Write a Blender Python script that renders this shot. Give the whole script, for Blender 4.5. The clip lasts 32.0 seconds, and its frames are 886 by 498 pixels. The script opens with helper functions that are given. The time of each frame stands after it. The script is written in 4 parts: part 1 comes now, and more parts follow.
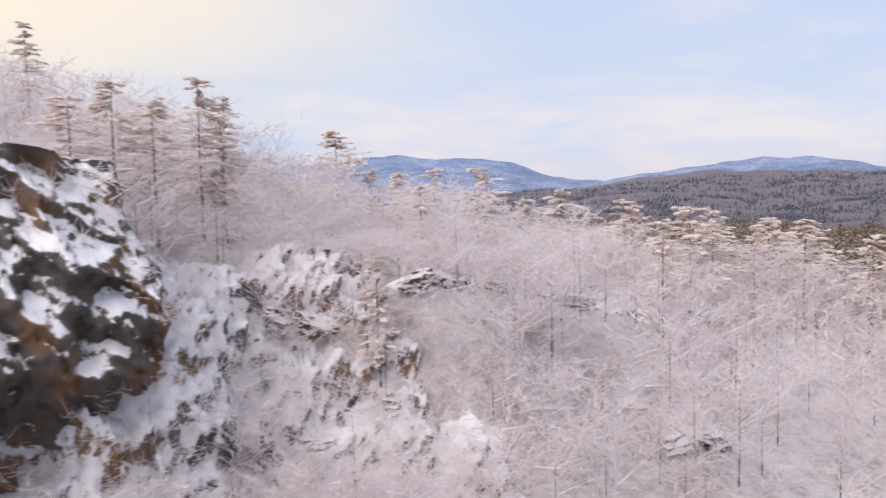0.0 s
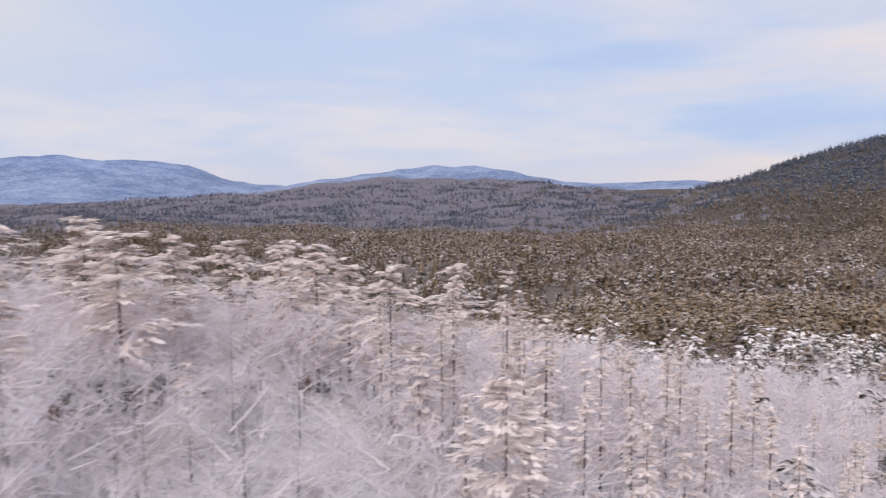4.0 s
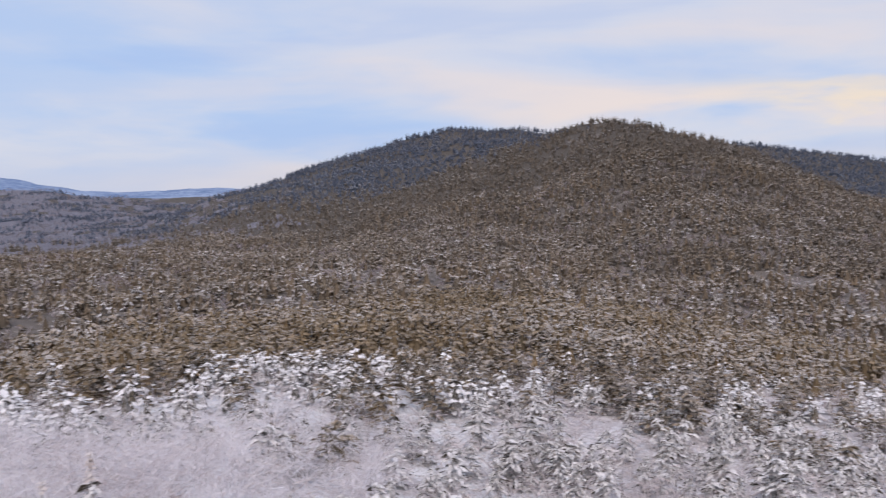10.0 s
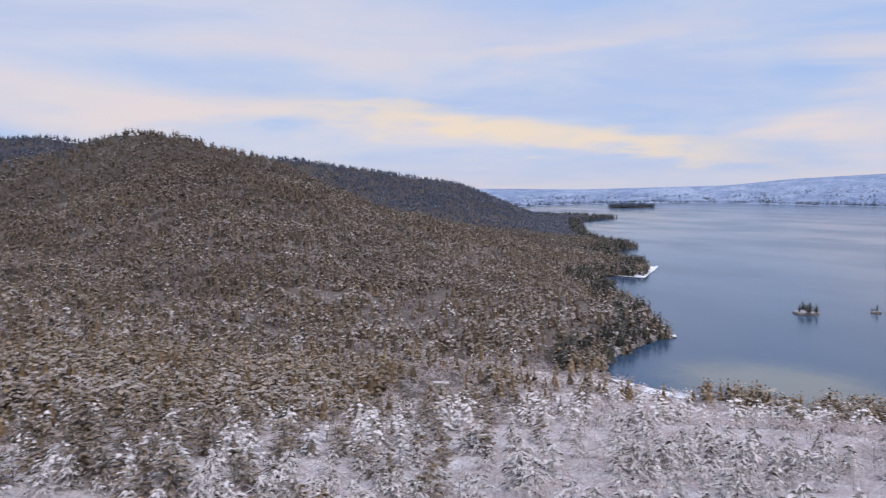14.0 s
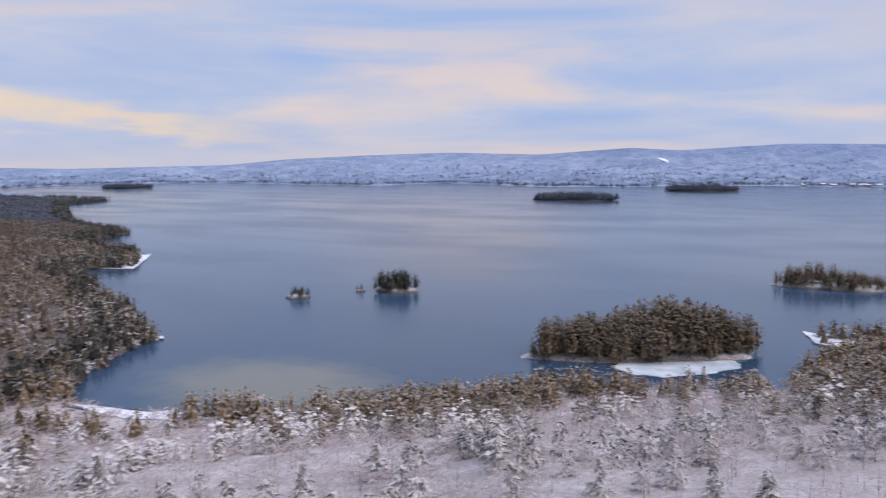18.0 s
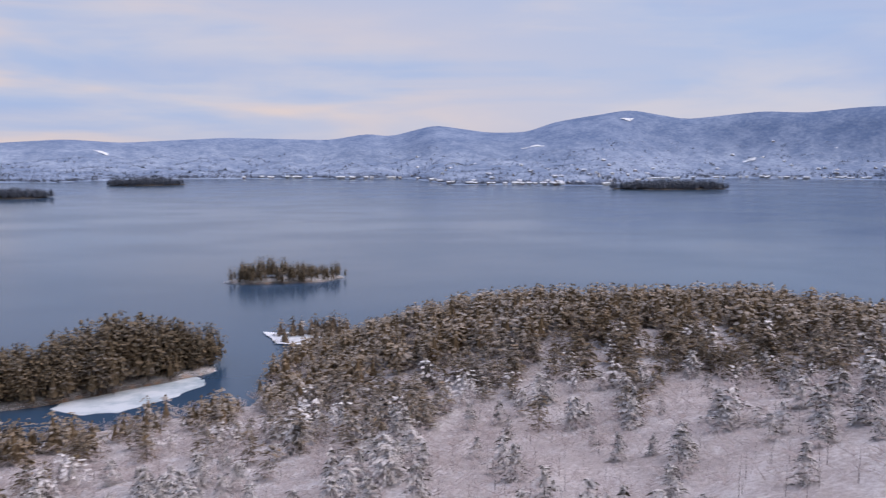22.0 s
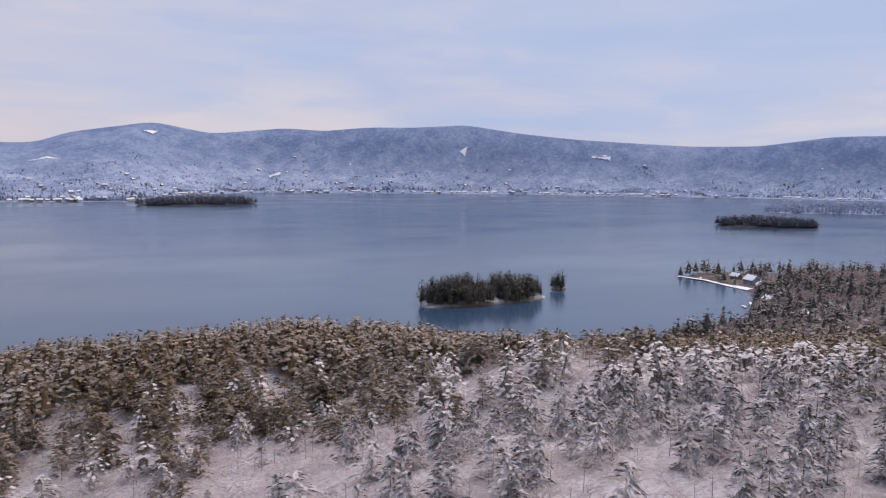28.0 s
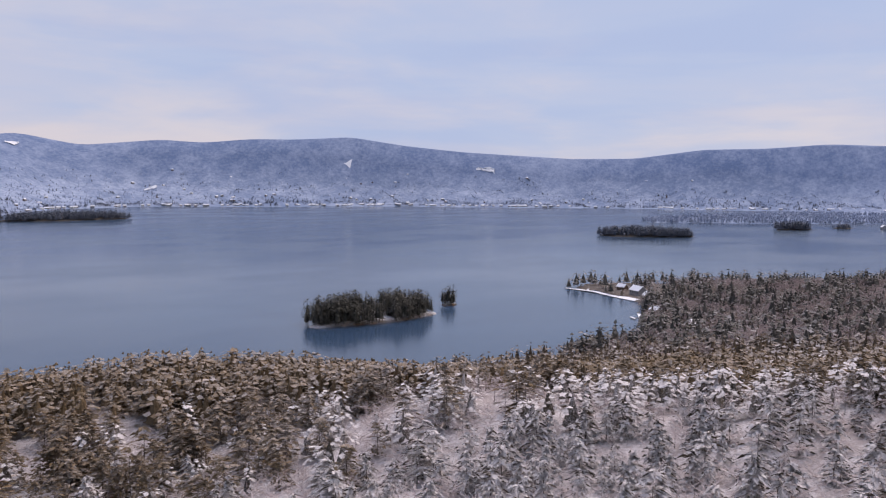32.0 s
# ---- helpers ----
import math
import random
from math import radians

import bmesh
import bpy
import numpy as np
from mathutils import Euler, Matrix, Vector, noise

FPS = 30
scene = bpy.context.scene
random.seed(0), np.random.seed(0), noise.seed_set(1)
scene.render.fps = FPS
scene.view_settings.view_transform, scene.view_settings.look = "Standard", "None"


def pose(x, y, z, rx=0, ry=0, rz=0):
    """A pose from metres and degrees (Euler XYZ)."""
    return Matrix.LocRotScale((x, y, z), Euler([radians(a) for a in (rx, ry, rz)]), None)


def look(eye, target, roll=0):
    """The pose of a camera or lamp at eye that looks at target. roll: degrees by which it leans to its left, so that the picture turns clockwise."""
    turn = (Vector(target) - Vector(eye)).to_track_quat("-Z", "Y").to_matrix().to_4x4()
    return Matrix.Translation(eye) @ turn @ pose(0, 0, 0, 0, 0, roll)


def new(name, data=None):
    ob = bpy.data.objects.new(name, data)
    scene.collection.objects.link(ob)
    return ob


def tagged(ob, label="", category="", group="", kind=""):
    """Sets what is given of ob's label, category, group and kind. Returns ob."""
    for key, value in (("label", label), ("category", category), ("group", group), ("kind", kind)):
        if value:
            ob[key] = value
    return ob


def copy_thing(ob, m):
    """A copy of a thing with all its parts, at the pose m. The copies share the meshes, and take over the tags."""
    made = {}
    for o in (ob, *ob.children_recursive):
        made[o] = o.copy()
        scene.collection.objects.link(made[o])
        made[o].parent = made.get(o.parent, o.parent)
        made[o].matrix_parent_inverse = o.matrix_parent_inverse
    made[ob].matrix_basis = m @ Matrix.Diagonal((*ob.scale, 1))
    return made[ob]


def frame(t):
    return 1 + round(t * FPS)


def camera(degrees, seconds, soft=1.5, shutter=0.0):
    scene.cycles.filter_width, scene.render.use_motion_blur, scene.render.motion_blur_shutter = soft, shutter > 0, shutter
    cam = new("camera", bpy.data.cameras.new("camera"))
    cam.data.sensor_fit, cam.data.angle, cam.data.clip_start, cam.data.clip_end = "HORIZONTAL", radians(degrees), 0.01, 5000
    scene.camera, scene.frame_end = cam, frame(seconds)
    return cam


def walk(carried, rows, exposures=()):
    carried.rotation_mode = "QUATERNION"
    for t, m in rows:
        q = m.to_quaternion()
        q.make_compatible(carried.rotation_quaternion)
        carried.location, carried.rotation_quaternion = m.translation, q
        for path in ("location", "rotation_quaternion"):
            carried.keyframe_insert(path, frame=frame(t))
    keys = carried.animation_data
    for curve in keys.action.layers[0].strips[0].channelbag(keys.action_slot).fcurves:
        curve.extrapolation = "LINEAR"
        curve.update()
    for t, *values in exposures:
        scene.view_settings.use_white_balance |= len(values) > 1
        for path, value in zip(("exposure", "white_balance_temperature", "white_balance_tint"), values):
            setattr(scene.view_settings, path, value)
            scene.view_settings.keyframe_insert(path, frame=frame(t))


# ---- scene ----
# A drone flight over a snowy wooded ridge above a lake with islands.
cam = camera(57.16, 32.0, soft=1.2, shutter=0.5)
ROWS = (  # seconds, x, y, z, heading (clockwise from +y), tilt, lean
    (0.0, -104.83, 92.24, 90.01, 32.798, -5.135, -1.393),
    (0.5, -101.56, 92.89, 89.97, 35.066, -5.175, -1.179),
    (1.0, -98.41, 93.40, 89.97, 37.275, -5.188, -0.987),
    (1.5, -94.05, 94.89, 89.91, 39.409, -5.238, -0.725),
    (2.0, -89.96, 95.98, 89.87, 41.771, -5.269, -0.521),
    (2.5, -86.01, 96.76, 89.88, 44.622, -5.242, -0.350),
    (3.0, -81.80, 97.45, 89.87, 47.971, -5.174, -0.223),
    (3.5, -77.31, 98.00, 89.86, 51.424, -5.146, -0.275),
    (4.0, -72.94, 98.29, 89.83, 54.712, -5.120, -0.402),
    (4.5, -69.20, 98.07, 89.81, 57.481, -5.132, -0.677),
    (6.5, -60.47, 92.16, 89.63, 67.494, -4.910, -1.339),
    (7.0, -58.81, 90.98, 89.97, 70.040, -4.908, -1.268),
    (8.0, -55.86, 88.32, 90.86, 75.001, -4.904, -1.002),
    (9.0, -52.58, 85.27, 91.89, 79.888, -5.000, -0.973),
    (10.0, -48.68, 81.17, 93.16, 86.530, -4.990, -0.789),
    (11.0, -44.62, 76.30, 94.47, 95.222, -4.917, -0.578),
    (12.0, -40.78, 70.50, 95.70, 103.814, -4.788, -0.516),
    (13.0, -37.23, 64.65, 96.77, 111.009, -4.650, -0.446),
    (13.5, -35.25, 61.52, 97.25, 114.137, -4.577, -0.504),
    (15.5, -23.85, 45.73, 98.78, 126.201, -4.804, -0.434),
    (16.0, -19.98, 40.59, 99.06, 130.858, -5.061, -0.308),
    (17.0, -11.90, 28.77, 99.50, 140.879, -5.629, -0.127),
    (18.0, -4.94, 14.94, 99.79, 150.804, -6.188, -0.107),
    (19.0, 0.00, 0.00, 100.00, 160.000, -6.660, -0.129),
    (20.0, 3.73, -14.00, 100.18, 169.420, -6.910, 0.022),
    (21.0, 5.57, -24.81, 100.35, 179.275, -6.813, 0.237),
    (22.0, 5.53, -32.64, 100.57, 188.475, -6.616, 0.266),
    (23.0, 4.52, -40.07, 100.93, 196.729, -6.431, 0.459),
    (24.0, 2.45, -47.73, 101.41, 203.838, -6.238, 0.655),
    (25.0, -0.28, -55.06, 101.99, 209.878, -6.018, 0.880),
    (26.0, -3.31, -61.49, 102.59, 214.637, -5.791, 0.945),
    (26.5, -4.90, -64.40, 102.88, 216.516, -5.694, 0.940),
    (28.5, -12.98, -74.62, 103.91, 221.921, -5.245, 0.740),
    (29.0, -14.99, -76.95, 104.06, 223.060, -5.134, 0.737),
    (30.0, -18.80, -81.54, 104.25, 225.457, -4.924, 0.694),
    (31.0, -22.65, -86.02, 104.33, 227.482, -4.704, 0.612),
    (32.0, -26.76, -90.72, 104.40, 228.767, -4.418, 0.550),
)


def eye_pose(x, y, z, heading, tilt, lean):
    a, b = radians(heading), radians(tilt)
    way = Vector((math.sin(a) * math.cos(b), math.cos(a) * math.cos(b), math.sin(b)))
    return look((x, y, z), Vector((x, y, z)) + way * 100, lean)


walk(cam, [(r[0], eye_pose(*r[1:])) for r in ROWS],
     [(0, 0.38, 6950, 9), (2, 0.31, 6850, 9.5), (4, 0.22, 6650, 9), (7, 0.16, 6350, 7.5), (10, 0.14, 6200, 7), (13, 0.08, 6000, 8), (16, 0.03, 6050, 10), (19, -0.06, 6150, 11), (26, 0.02, 6700, 14), (32, 0.03, 6850, 15)])

# ---- sky and sun ----
SUN_AZ, SUN_EL = 262.0, 55.0
world = bpy.data.worlds.new("winter_sky")
scene.world = world
world.use_nodes = True


class Nodes:
    """A short way to write node trees."""

    def __init__(self, tree):
        self.t = tree
        tree.nodes.clear()

    def add(self, kind, ins=None, **props):
        n = self.t.nodes.new(kind)
        for k, v in props.items():
            setattr(n, k, v)
        for k, v in (ins or {}).items():
            if isinstance(v, bpy.types.NodeSocket):
                self.t.links.new(v, n.inputs[k])
            else:
                n.inputs[k].default_value = v
        return n

    def math(self, op, a, b=0.0, clamp=False):
        n = self.add("ShaderNodeMath", {0: a, 1: b}, operation=op, use_clamp=clamp)
        return n.outputs[0]

    def mix(self, fac, a, b):
        n = self.add("ShaderNodeMix", data_type="RGBA")
        for k, v in ((0, fac), (6, a), (7, b)):
            if isinstance(v, bpy.types.NodeSocket):
                self.t.links.new(v, n.inputs[k])
            else:
                n.inputs[k].default_value = v if k == 0 else (*v, 1)
        return n.outputs[2]

    def noise(self, vec, scale, detail=4.0, rough=0.55, distort=0.0):
        n = self.add("ShaderNodeTexNoise", {"Vector": vec, "Scale": scale, "Detail": detail, "Roughness": rough, "Distortion": distort})
        return n.outputs[0]

    def ramp(self, fac, lo, hi, a=0.0, b=1.0):
        n = self.add("ShaderNodeMapRange", {0: fac, 1: lo, 2: hi, 3: a, 4: b})
        n.interpolation_type = "SMOOTHSTEP"
        return n.outputs[0]


w = Nodes(world.node_tree)
tc = w.add("ShaderNodeTexCoord")
sep = w.add("ShaderNodeSeparateXYZ", {0: tc.outputs["Generated"]})
up = sep.outputs[2]
# cloud sheets: the direction projected on a high layer, drawn out into bands
lift = w.math("ADD", w.math("MAXIMUM", up, 0.0), 0.16)
flat = w.add("ShaderNodeCombineXYZ", {0: w.math("DIVIDE", sep.outputs[0], lift), 1: w.math("DIVIDE", sep.outputs[1], lift), 2: 0.0})
c1 = w.noise(flat.outputs[0], 0.55, 6.0, 0.5, 0.6)
c2 = w.noise(flat.outputs[0], 1.7, 5.0, 0.55, 0.3)
cloud = w.math("ADD", w.math("MULTIPLY", c1, 0.72), w.math("MULTIPLY", c2, 0.28))
gap = w.ramp(cloud, 0.40, 0.62, 0.0, 0.85)
nishita = w.add("ShaderNodeTexSky", sky_type="NISHITA", sun_disc=False, sun_elevation=radians(SUN_EL), sun_rotation=radians(SUN_AZ))
grey = (0.76, 0.735, 0.82)
sky = w.mix(gap, (0.50, 0.62, 0.89), grey)
sky = w.mix(w.ramp(up, 0.30, 0.75, 0.0, 0.55), sky, (0.40, 0.55, 0.90))
# warm light low over the horizon, strongest to the south-east and the north
def towards(az):
    return w.math("ADD", w.math("MULTIPLY", sep.outputs[0], math.sin(radians(az))), w.math("MULTIPLY", sep.outputs[1], math.cos(radians(az))))


sx, sy = math.sin(radians(SUN_AZ)), math.cos(radians(SUN_AZ))
side = w.ramp(towards(132), 0.2, 0.98)
low = w.ramp(up, 0.30, 0.0)
bands = w.add("ShaderNodeCombineXYZ", {0: w.math("MULTIPLY", sep.outputs[0], 2.2), 1: w.math("MULTIPLY", sep.outputs[1], 2.2), 2: w.math("MULTIPLY", up, 15.0)})
streak = w.noise(bands.outputs[0], 1.0, 4.0, 0.5, 0.4)
sky = w.mix(w.math("MULTIPLY", w.ramp(streak, 0.50, 0.68), w.ramp(up, 0.40, 0.10, 0.0, 0.42)), sky, (0.42, 0.54, 0.86))
warm = w.math("MULTIPLY", low, w.math("ADD", w.math("MULTIPLY", side, 0.95), 0.14))
warm = w.math("MULTIPLY", warm, w.ramp(w.math("ADD", streak, w.math("MULTIPLY", cloud, 0.4)), 0.78, 0.56))
sky = w.mix(w.math("MINIMUM", warm, 0.85), sky, (1.0, 0.79, 0.69))
north = w.math("MULTIPLY", w.ramp(towards(342), 0.50, 0.95), w.ramp(up, 0.02, 0.20))
sky = w.mix(w.math("MULTIPLY", north, 0.92), sky, (0.95, 0.84, 0.71))
# a bright torn streak low in the south-east
bearing = w.math("MULTIPLY", w.math("ARCTAN2", sep.outputs[0], sep.outputs[1]), 57.2958)
rise_deg = w.math("MULTIPLY", w.math("ARCSINE", up), 57.2958)
line = w.math("SUBTRACT", w.math("ADD", rise_deg, w.math("MULTIPLY", w.math("SUBTRACT", bearing, 112.0), 0.12)), 4.9)
off = w.math("ABSOLUTE", w.math("ADD", line, w.math("MULTIPLY", w.math("SUBTRACT", c2, 0.5), 5.0)))
torn = w.math("MULTIPLY", w.ramp(off, 1.5, 0.0), w.math("MULTIPLY", w.ramp(bearing, 98.0, 116.0), w.ramp(bearing, 147.0, 128.0)))
sky = w.mix(w.math("MULTIPLY", torn, w.ramp(cloud, 0.36, 0.56, 0.45, 0.95)), sky, (1.02, 0.80, 0.60))
haze = w.ramp(up, 0.055, -0.01, 0.0, 0.55)
sky = w.mix(haze, sky, (0.72, 0.69, 0.78))
bg = w.add("ShaderNodeBackground", {0: sky, 1: 0.80})
clear = w.add("ShaderNodeBackground", {0: nishita.outputs[0], 1: 0.008})
both = w.add("ShaderNodeAddShader", {0: bg.outputs[0], 1: clear.outputs[0]})
w.add("ShaderNodeOutputWorld", {0: both.outputs[0]})

sun_data = bpy.data.lights.new("sun", "SUN")
sun_data.energy, sun_data.angle, sun_data.color = 2.7, radians(70), (1.0, 0.89, 0.84)
sun = new("sun", sun_data)
sd_way = Vector((sx * math.cos(radians(SUN_EL)), sy * math.cos(radians(SUN_EL)), math.sin(radians(SUN_EL))))
sun.matrix_world = look(sd_way * 800, (0, 0, 0))


# ---- materials ----
def material(name):
    m = bpy.data.materials.new(name)
    m.use_nodes = True
    return m, Nodes(m.node_tree)


def finish(n, color, rough=0.85, bump=None, strength=0.3, distance=0.1, spec=0.2, sheen=0.0):
    ins = {"Base Color": color if isinstance(color, bpy.types.NodeSocket) else (*color, 1), "Roughness": rough, "Specular IOR Level": spec}
    if bump is not None:
        ins["Normal"] = n.add("ShaderNodeBump", {"Height": bump, "Strength": strength, "Distance": distance}).outputs[0]
    p = n.add("ShaderNodeBsdfPrincipled", ins)
    n.add("ShaderNodeOutputMaterial", {0: p.outputs[0]})
    return p


def where(n):
    return n.add("ShaderNodeNewGeometry")


SNOW = (0.80, 0.79, 0.82)


def ground_material(name, dark, light, snow, lo, hi):
    """Snow over leaf litter and frosted brush."""
    m, n = material(name)
    pos = where(n).outputs["Position"]
    big, mid, fine = n.noise(pos, 0.008, 5), n.noise(pos, 0.09, 6, 0.6), n.noise(pos, 0.9, 6, 0.7)
    brush = n.mix(fine, dark, light)
    cover = n.ramp(n.math("ADD", n.math("MULTIPLY", mid, 0.55), n.math("MULTIPLY", fine, 0.5)), lo, hi)
    cover = n.math("MULTIPLY", cover, n.ramp(big, 0.30, 0.62, 0.6, 1.0))
    finish(n, n.mix(cover, brush, snow), 0.9, fine, 1.0, 1.2)
    return m


def foliage_material(name, dark, light, snow, lean, spread):
    """Needles with snow lying on what faces up."""
    m, n = material(name)
    g = where(n)
    sepn = n.add("ShaderNodeSeparateXYZ", {0: g.outputs["Normal"]})
    isl = g.outputs["Random Per Island"]
    info = n.add("ShaderNodeObjectInfo").outputs["Random"]
    vast, big = n.noise(g.outputs["Position"], 0.013, 3), n.noise(g.outputs["Position"], 0.10, 3)
    spot = n.noise(g.outputs["Position"], 3.2, 6, 0.75)
    needles = n.mix(n.math("FRACT", n.math("ADD", isl, info)), dark, light)
    needles = n.mix(n.ramp(spot, 0.35, 0.65, 0.0, 0.4), needles, tuple(c * 0.7 for c in dark))
    lie = n.math("ADD", n.math("MULTIPLY", sepn.outputs[2], 0.34), n.math("MULTIPLY", spot, 1.15))
    lie = n.math("ADD", lie, n.math("MULTIPLY", n.math("SUBTRACT", n.math("ADD", vast, big), 1.0), 0.42))
    lie = n.math("ADD", lie, n.math("MULTIPLY", n.math("SUBTRACT", isl, 0.5), 0.16))
    cover = n.math("MULTIPLY", n.ramp(lie, lean, lean + spread), snow)
    finish(n, n.mix(cover, needles, (0.80, 0.74, 0.73)), 0.85, spot, 0.8, 0.35)
    return m


def frost_material(name, a, b):
    """Bare twigs under hoar frost and snow."""
    m, n = material(name)
    g = where(n)
    info = n.add("ShaderNodeObjectInfo").outputs["Random"]
    big = n.noise(g.outputs["Position"], 0.03, 3)
    mix = n.math("FRACT", n.math("ADD", n.math("MULTIPLY", g.outputs["Random Per Island"], 0.9), info))
    color = n.mix(n.math("MULTIPLY", n.math("ADD", mix, big), 0.5), a, b)
    d = n.add("ShaderNodeBsdfDiffuse", {0: color, 1: 0.6})
    t = n.add("ShaderNodeBsdfTranslucent", {0: color})
    both = n.add("ShaderNodeMixShader", {0: 0.42, 1: d.outputs[0], 2: t.outputs[0]})
    n.add("ShaderNodeOutputMaterial", {0: both.outputs[0]})
    return m


def bark_material():
    m, n = material("snowy_bark")
    pos = where(n).outputs["Position"]
    st = n.add("ShaderNodeMapping", {0: pos, 3: (3.0, 3.0, 0.5)})
    f = n.noise(st.outputs[0], 2.0, 5, 0.6)
    finish(n, n.mix(f, (0.045, 0.036, 0.032), (0.17, 0.14, 0.125)), 0.95, f, 0.6, 0.03)
    return m


def water_material():
    m, n = material("lake_water")
    pos = where(n).outputs["Position"]
    st = n.add("ShaderNodeMapping", {0: pos, 3: (1.0, 1.6, 1.0)})
    broad = n.noise(st.outputs[0], 0.004, 4, 0.5)
    rough = n.ramp(broad, 0.35, 0.65, 0.12, 0.20)
    # sand shows through the shallows of the cove
    away = n.add("ShaderNodeVectorMath", {0: n.add("ShaderNodeMapping", {0: pos, 1: (-190.0, 258.0, 0.0), 3: (0.8, 1.0, 1.0)}).outputs[0]}, operation="LENGTH").outputs["Value"]
    sand = n.ramp(n.math("ADD", away, n.math("MULTIPLY", n.noise(pos, 0.05, 4), 26.0)), 74, 30, 0.0, 0.85)
    deep = n.mix(broad, (0.032, 0.062, 0.110), (0.045, 0.082, 0.140))
    p = finish(n, n.mix(sand, deep, (0.20, 0.195, 0.15)), 0.25)
    p.inputs["Specular IOR Level"].default_value = 0.36
    n.t.links.new(rough, p.inputs["Roughness"])
    p.inputs["IOR"].default_value = 1.33
    return m


def hazed_material(name, dark, pale):
    """Far snowy mountain woods with pale clearings, blue distance haze mixed into their colour."""
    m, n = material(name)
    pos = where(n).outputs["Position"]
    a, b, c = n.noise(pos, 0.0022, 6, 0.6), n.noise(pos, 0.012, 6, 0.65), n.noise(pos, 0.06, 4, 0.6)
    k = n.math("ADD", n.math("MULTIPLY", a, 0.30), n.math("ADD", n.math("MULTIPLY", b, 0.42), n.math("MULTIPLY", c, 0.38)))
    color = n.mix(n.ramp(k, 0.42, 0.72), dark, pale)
    # higher woods get more of the blue haze in their colour, lower ones stay frosted
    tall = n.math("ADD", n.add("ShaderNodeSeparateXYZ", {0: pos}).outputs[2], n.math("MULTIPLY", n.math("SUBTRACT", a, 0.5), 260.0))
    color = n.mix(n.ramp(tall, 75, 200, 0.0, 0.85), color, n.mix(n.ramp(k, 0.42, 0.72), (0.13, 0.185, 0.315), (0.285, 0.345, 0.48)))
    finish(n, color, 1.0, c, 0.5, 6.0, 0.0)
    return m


M_GROUND = ground_material("snowy_brush_ground", (0.38, 0.315, 0.31), (0.75, 0.67, 0.66), (0.89, 0.845, 0.85), 0.45, 0.67)
M_DRIFT = ground_material("open_snowy_ground", (0.41, 0.35, 0.345), (0.71, 0.64, 0.635), (0.86, 0.825, 0.835), 0.40, 0.62)
# litter-brown floors, with the shade of gaps between trees put into the colour
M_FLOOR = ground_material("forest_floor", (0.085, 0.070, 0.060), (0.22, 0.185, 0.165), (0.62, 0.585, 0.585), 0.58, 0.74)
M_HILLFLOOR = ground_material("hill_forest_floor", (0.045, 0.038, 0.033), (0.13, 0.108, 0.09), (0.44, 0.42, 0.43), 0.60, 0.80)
M_BAREFLOOR = ground_material("bare_wood_floor", (0.080, 0.077, 0.094), (0.215, 0.195, 0.22), (0.38, 0.37, 0.425), 0.54, 0.74)
M_WATER, M_BARK = water_material(), bark_material()
# both far materials carry the blue of distance haze in their base colours
M_FAR = hazed_material("hazy_snowy_woods", (0.18, 0.235, 0.355), (0.39, 0.445, 0.565))
M_RANGE = hazed_material("haze_blue_range", (0.12, 0.165, 0.27), (0.29, 0.34, 0.45))
M_PINE = foliage_material("snowy_pine_needles", (0.066, 0.058, 0.044), (0.20, 0.16, 0.115), 0.94, 0.52, 0.32)
M_BROWN = foliage_material("dusted_pine_needles", (0.115, 0.088, 0.056), (0.30, 0.205, 0.115), 0.62, 0.76, 0.42)
M_ISLE = foliage_material("island_pine_needles", (0.075, 0.062, 0.042), (0.23, 0.165, 0.10), 0.55, 0.88, 0.40)
M_DARK = foliage_material("dark_pine_needles", (0.034, 0.036, 0.032), (0.105, 0.095, 0.074), 0.5, 0.90, 0.40)
M_FROST = frost_material("frosted_twigs", (0.33, 0.26, 0.25), (0.93, 0.85, 0.84))
M_RIME = frost_material("rime_white_twigs", (0.59, 0.52, 0.525), (0.95, 0.91, 0.915))
M_HOAR = frost_material("hoar_frosted_needles", (0.66, 0.575, 0.53), (0.97, 0.915, 0.89))
# frosted and dark needles of the far woods, blued for distance haze
M_FARWOOD = foliage_material("hazy_frosted_woods", (0.19, 0.24, 0.35), (0.35, 0.405, 0.52), 0.30, 0.82, 0.5)
M_SHOREWOOD = foliage_material("hazy_shore_needles", (0.060, 0.074, 0.105), (0.14, 0.155, 0.195), 0.55, 0.92, 0.4)
M_POINT = foliage_material("shaded_pine_needles", (0.060, 0.062, 0.060), (0.17, 0.15, 0.125), 0.7, 0.82, 0.40)
M_TWIG = frost_material("brown_frosted_twigs", (0.24, 0.19, 0.18), (0.56, 0.48, 0.48))
# dark hill pines with a blue haze tint put into the needles
M_HILL = foliage_material("hazy_hill_needles", (0.058, 0.070, 0.100), (0.13, 0.140, 0.180), 0.55, 0.84, 0.40)
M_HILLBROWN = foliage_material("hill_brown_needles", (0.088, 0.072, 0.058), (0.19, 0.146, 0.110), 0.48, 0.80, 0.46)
M_HILLTWIG = frost_material("hill_bare_twigs", (0.17, 0.145, 0.15), (0.42, 0.37, 0.385))
M_VALE = foliage_material("valley_pine_needles", (0.095, 0.074, 0.054), (0.25, 0.18, 0.12), 0.52, 0.74, 0.46)
M_VALESNOW = foliage_material("valley_snowy_needles", (0.085, 0.070, 0.054), (0.24, 0.185, 0.13), 0.72, 0.62, 0.46)

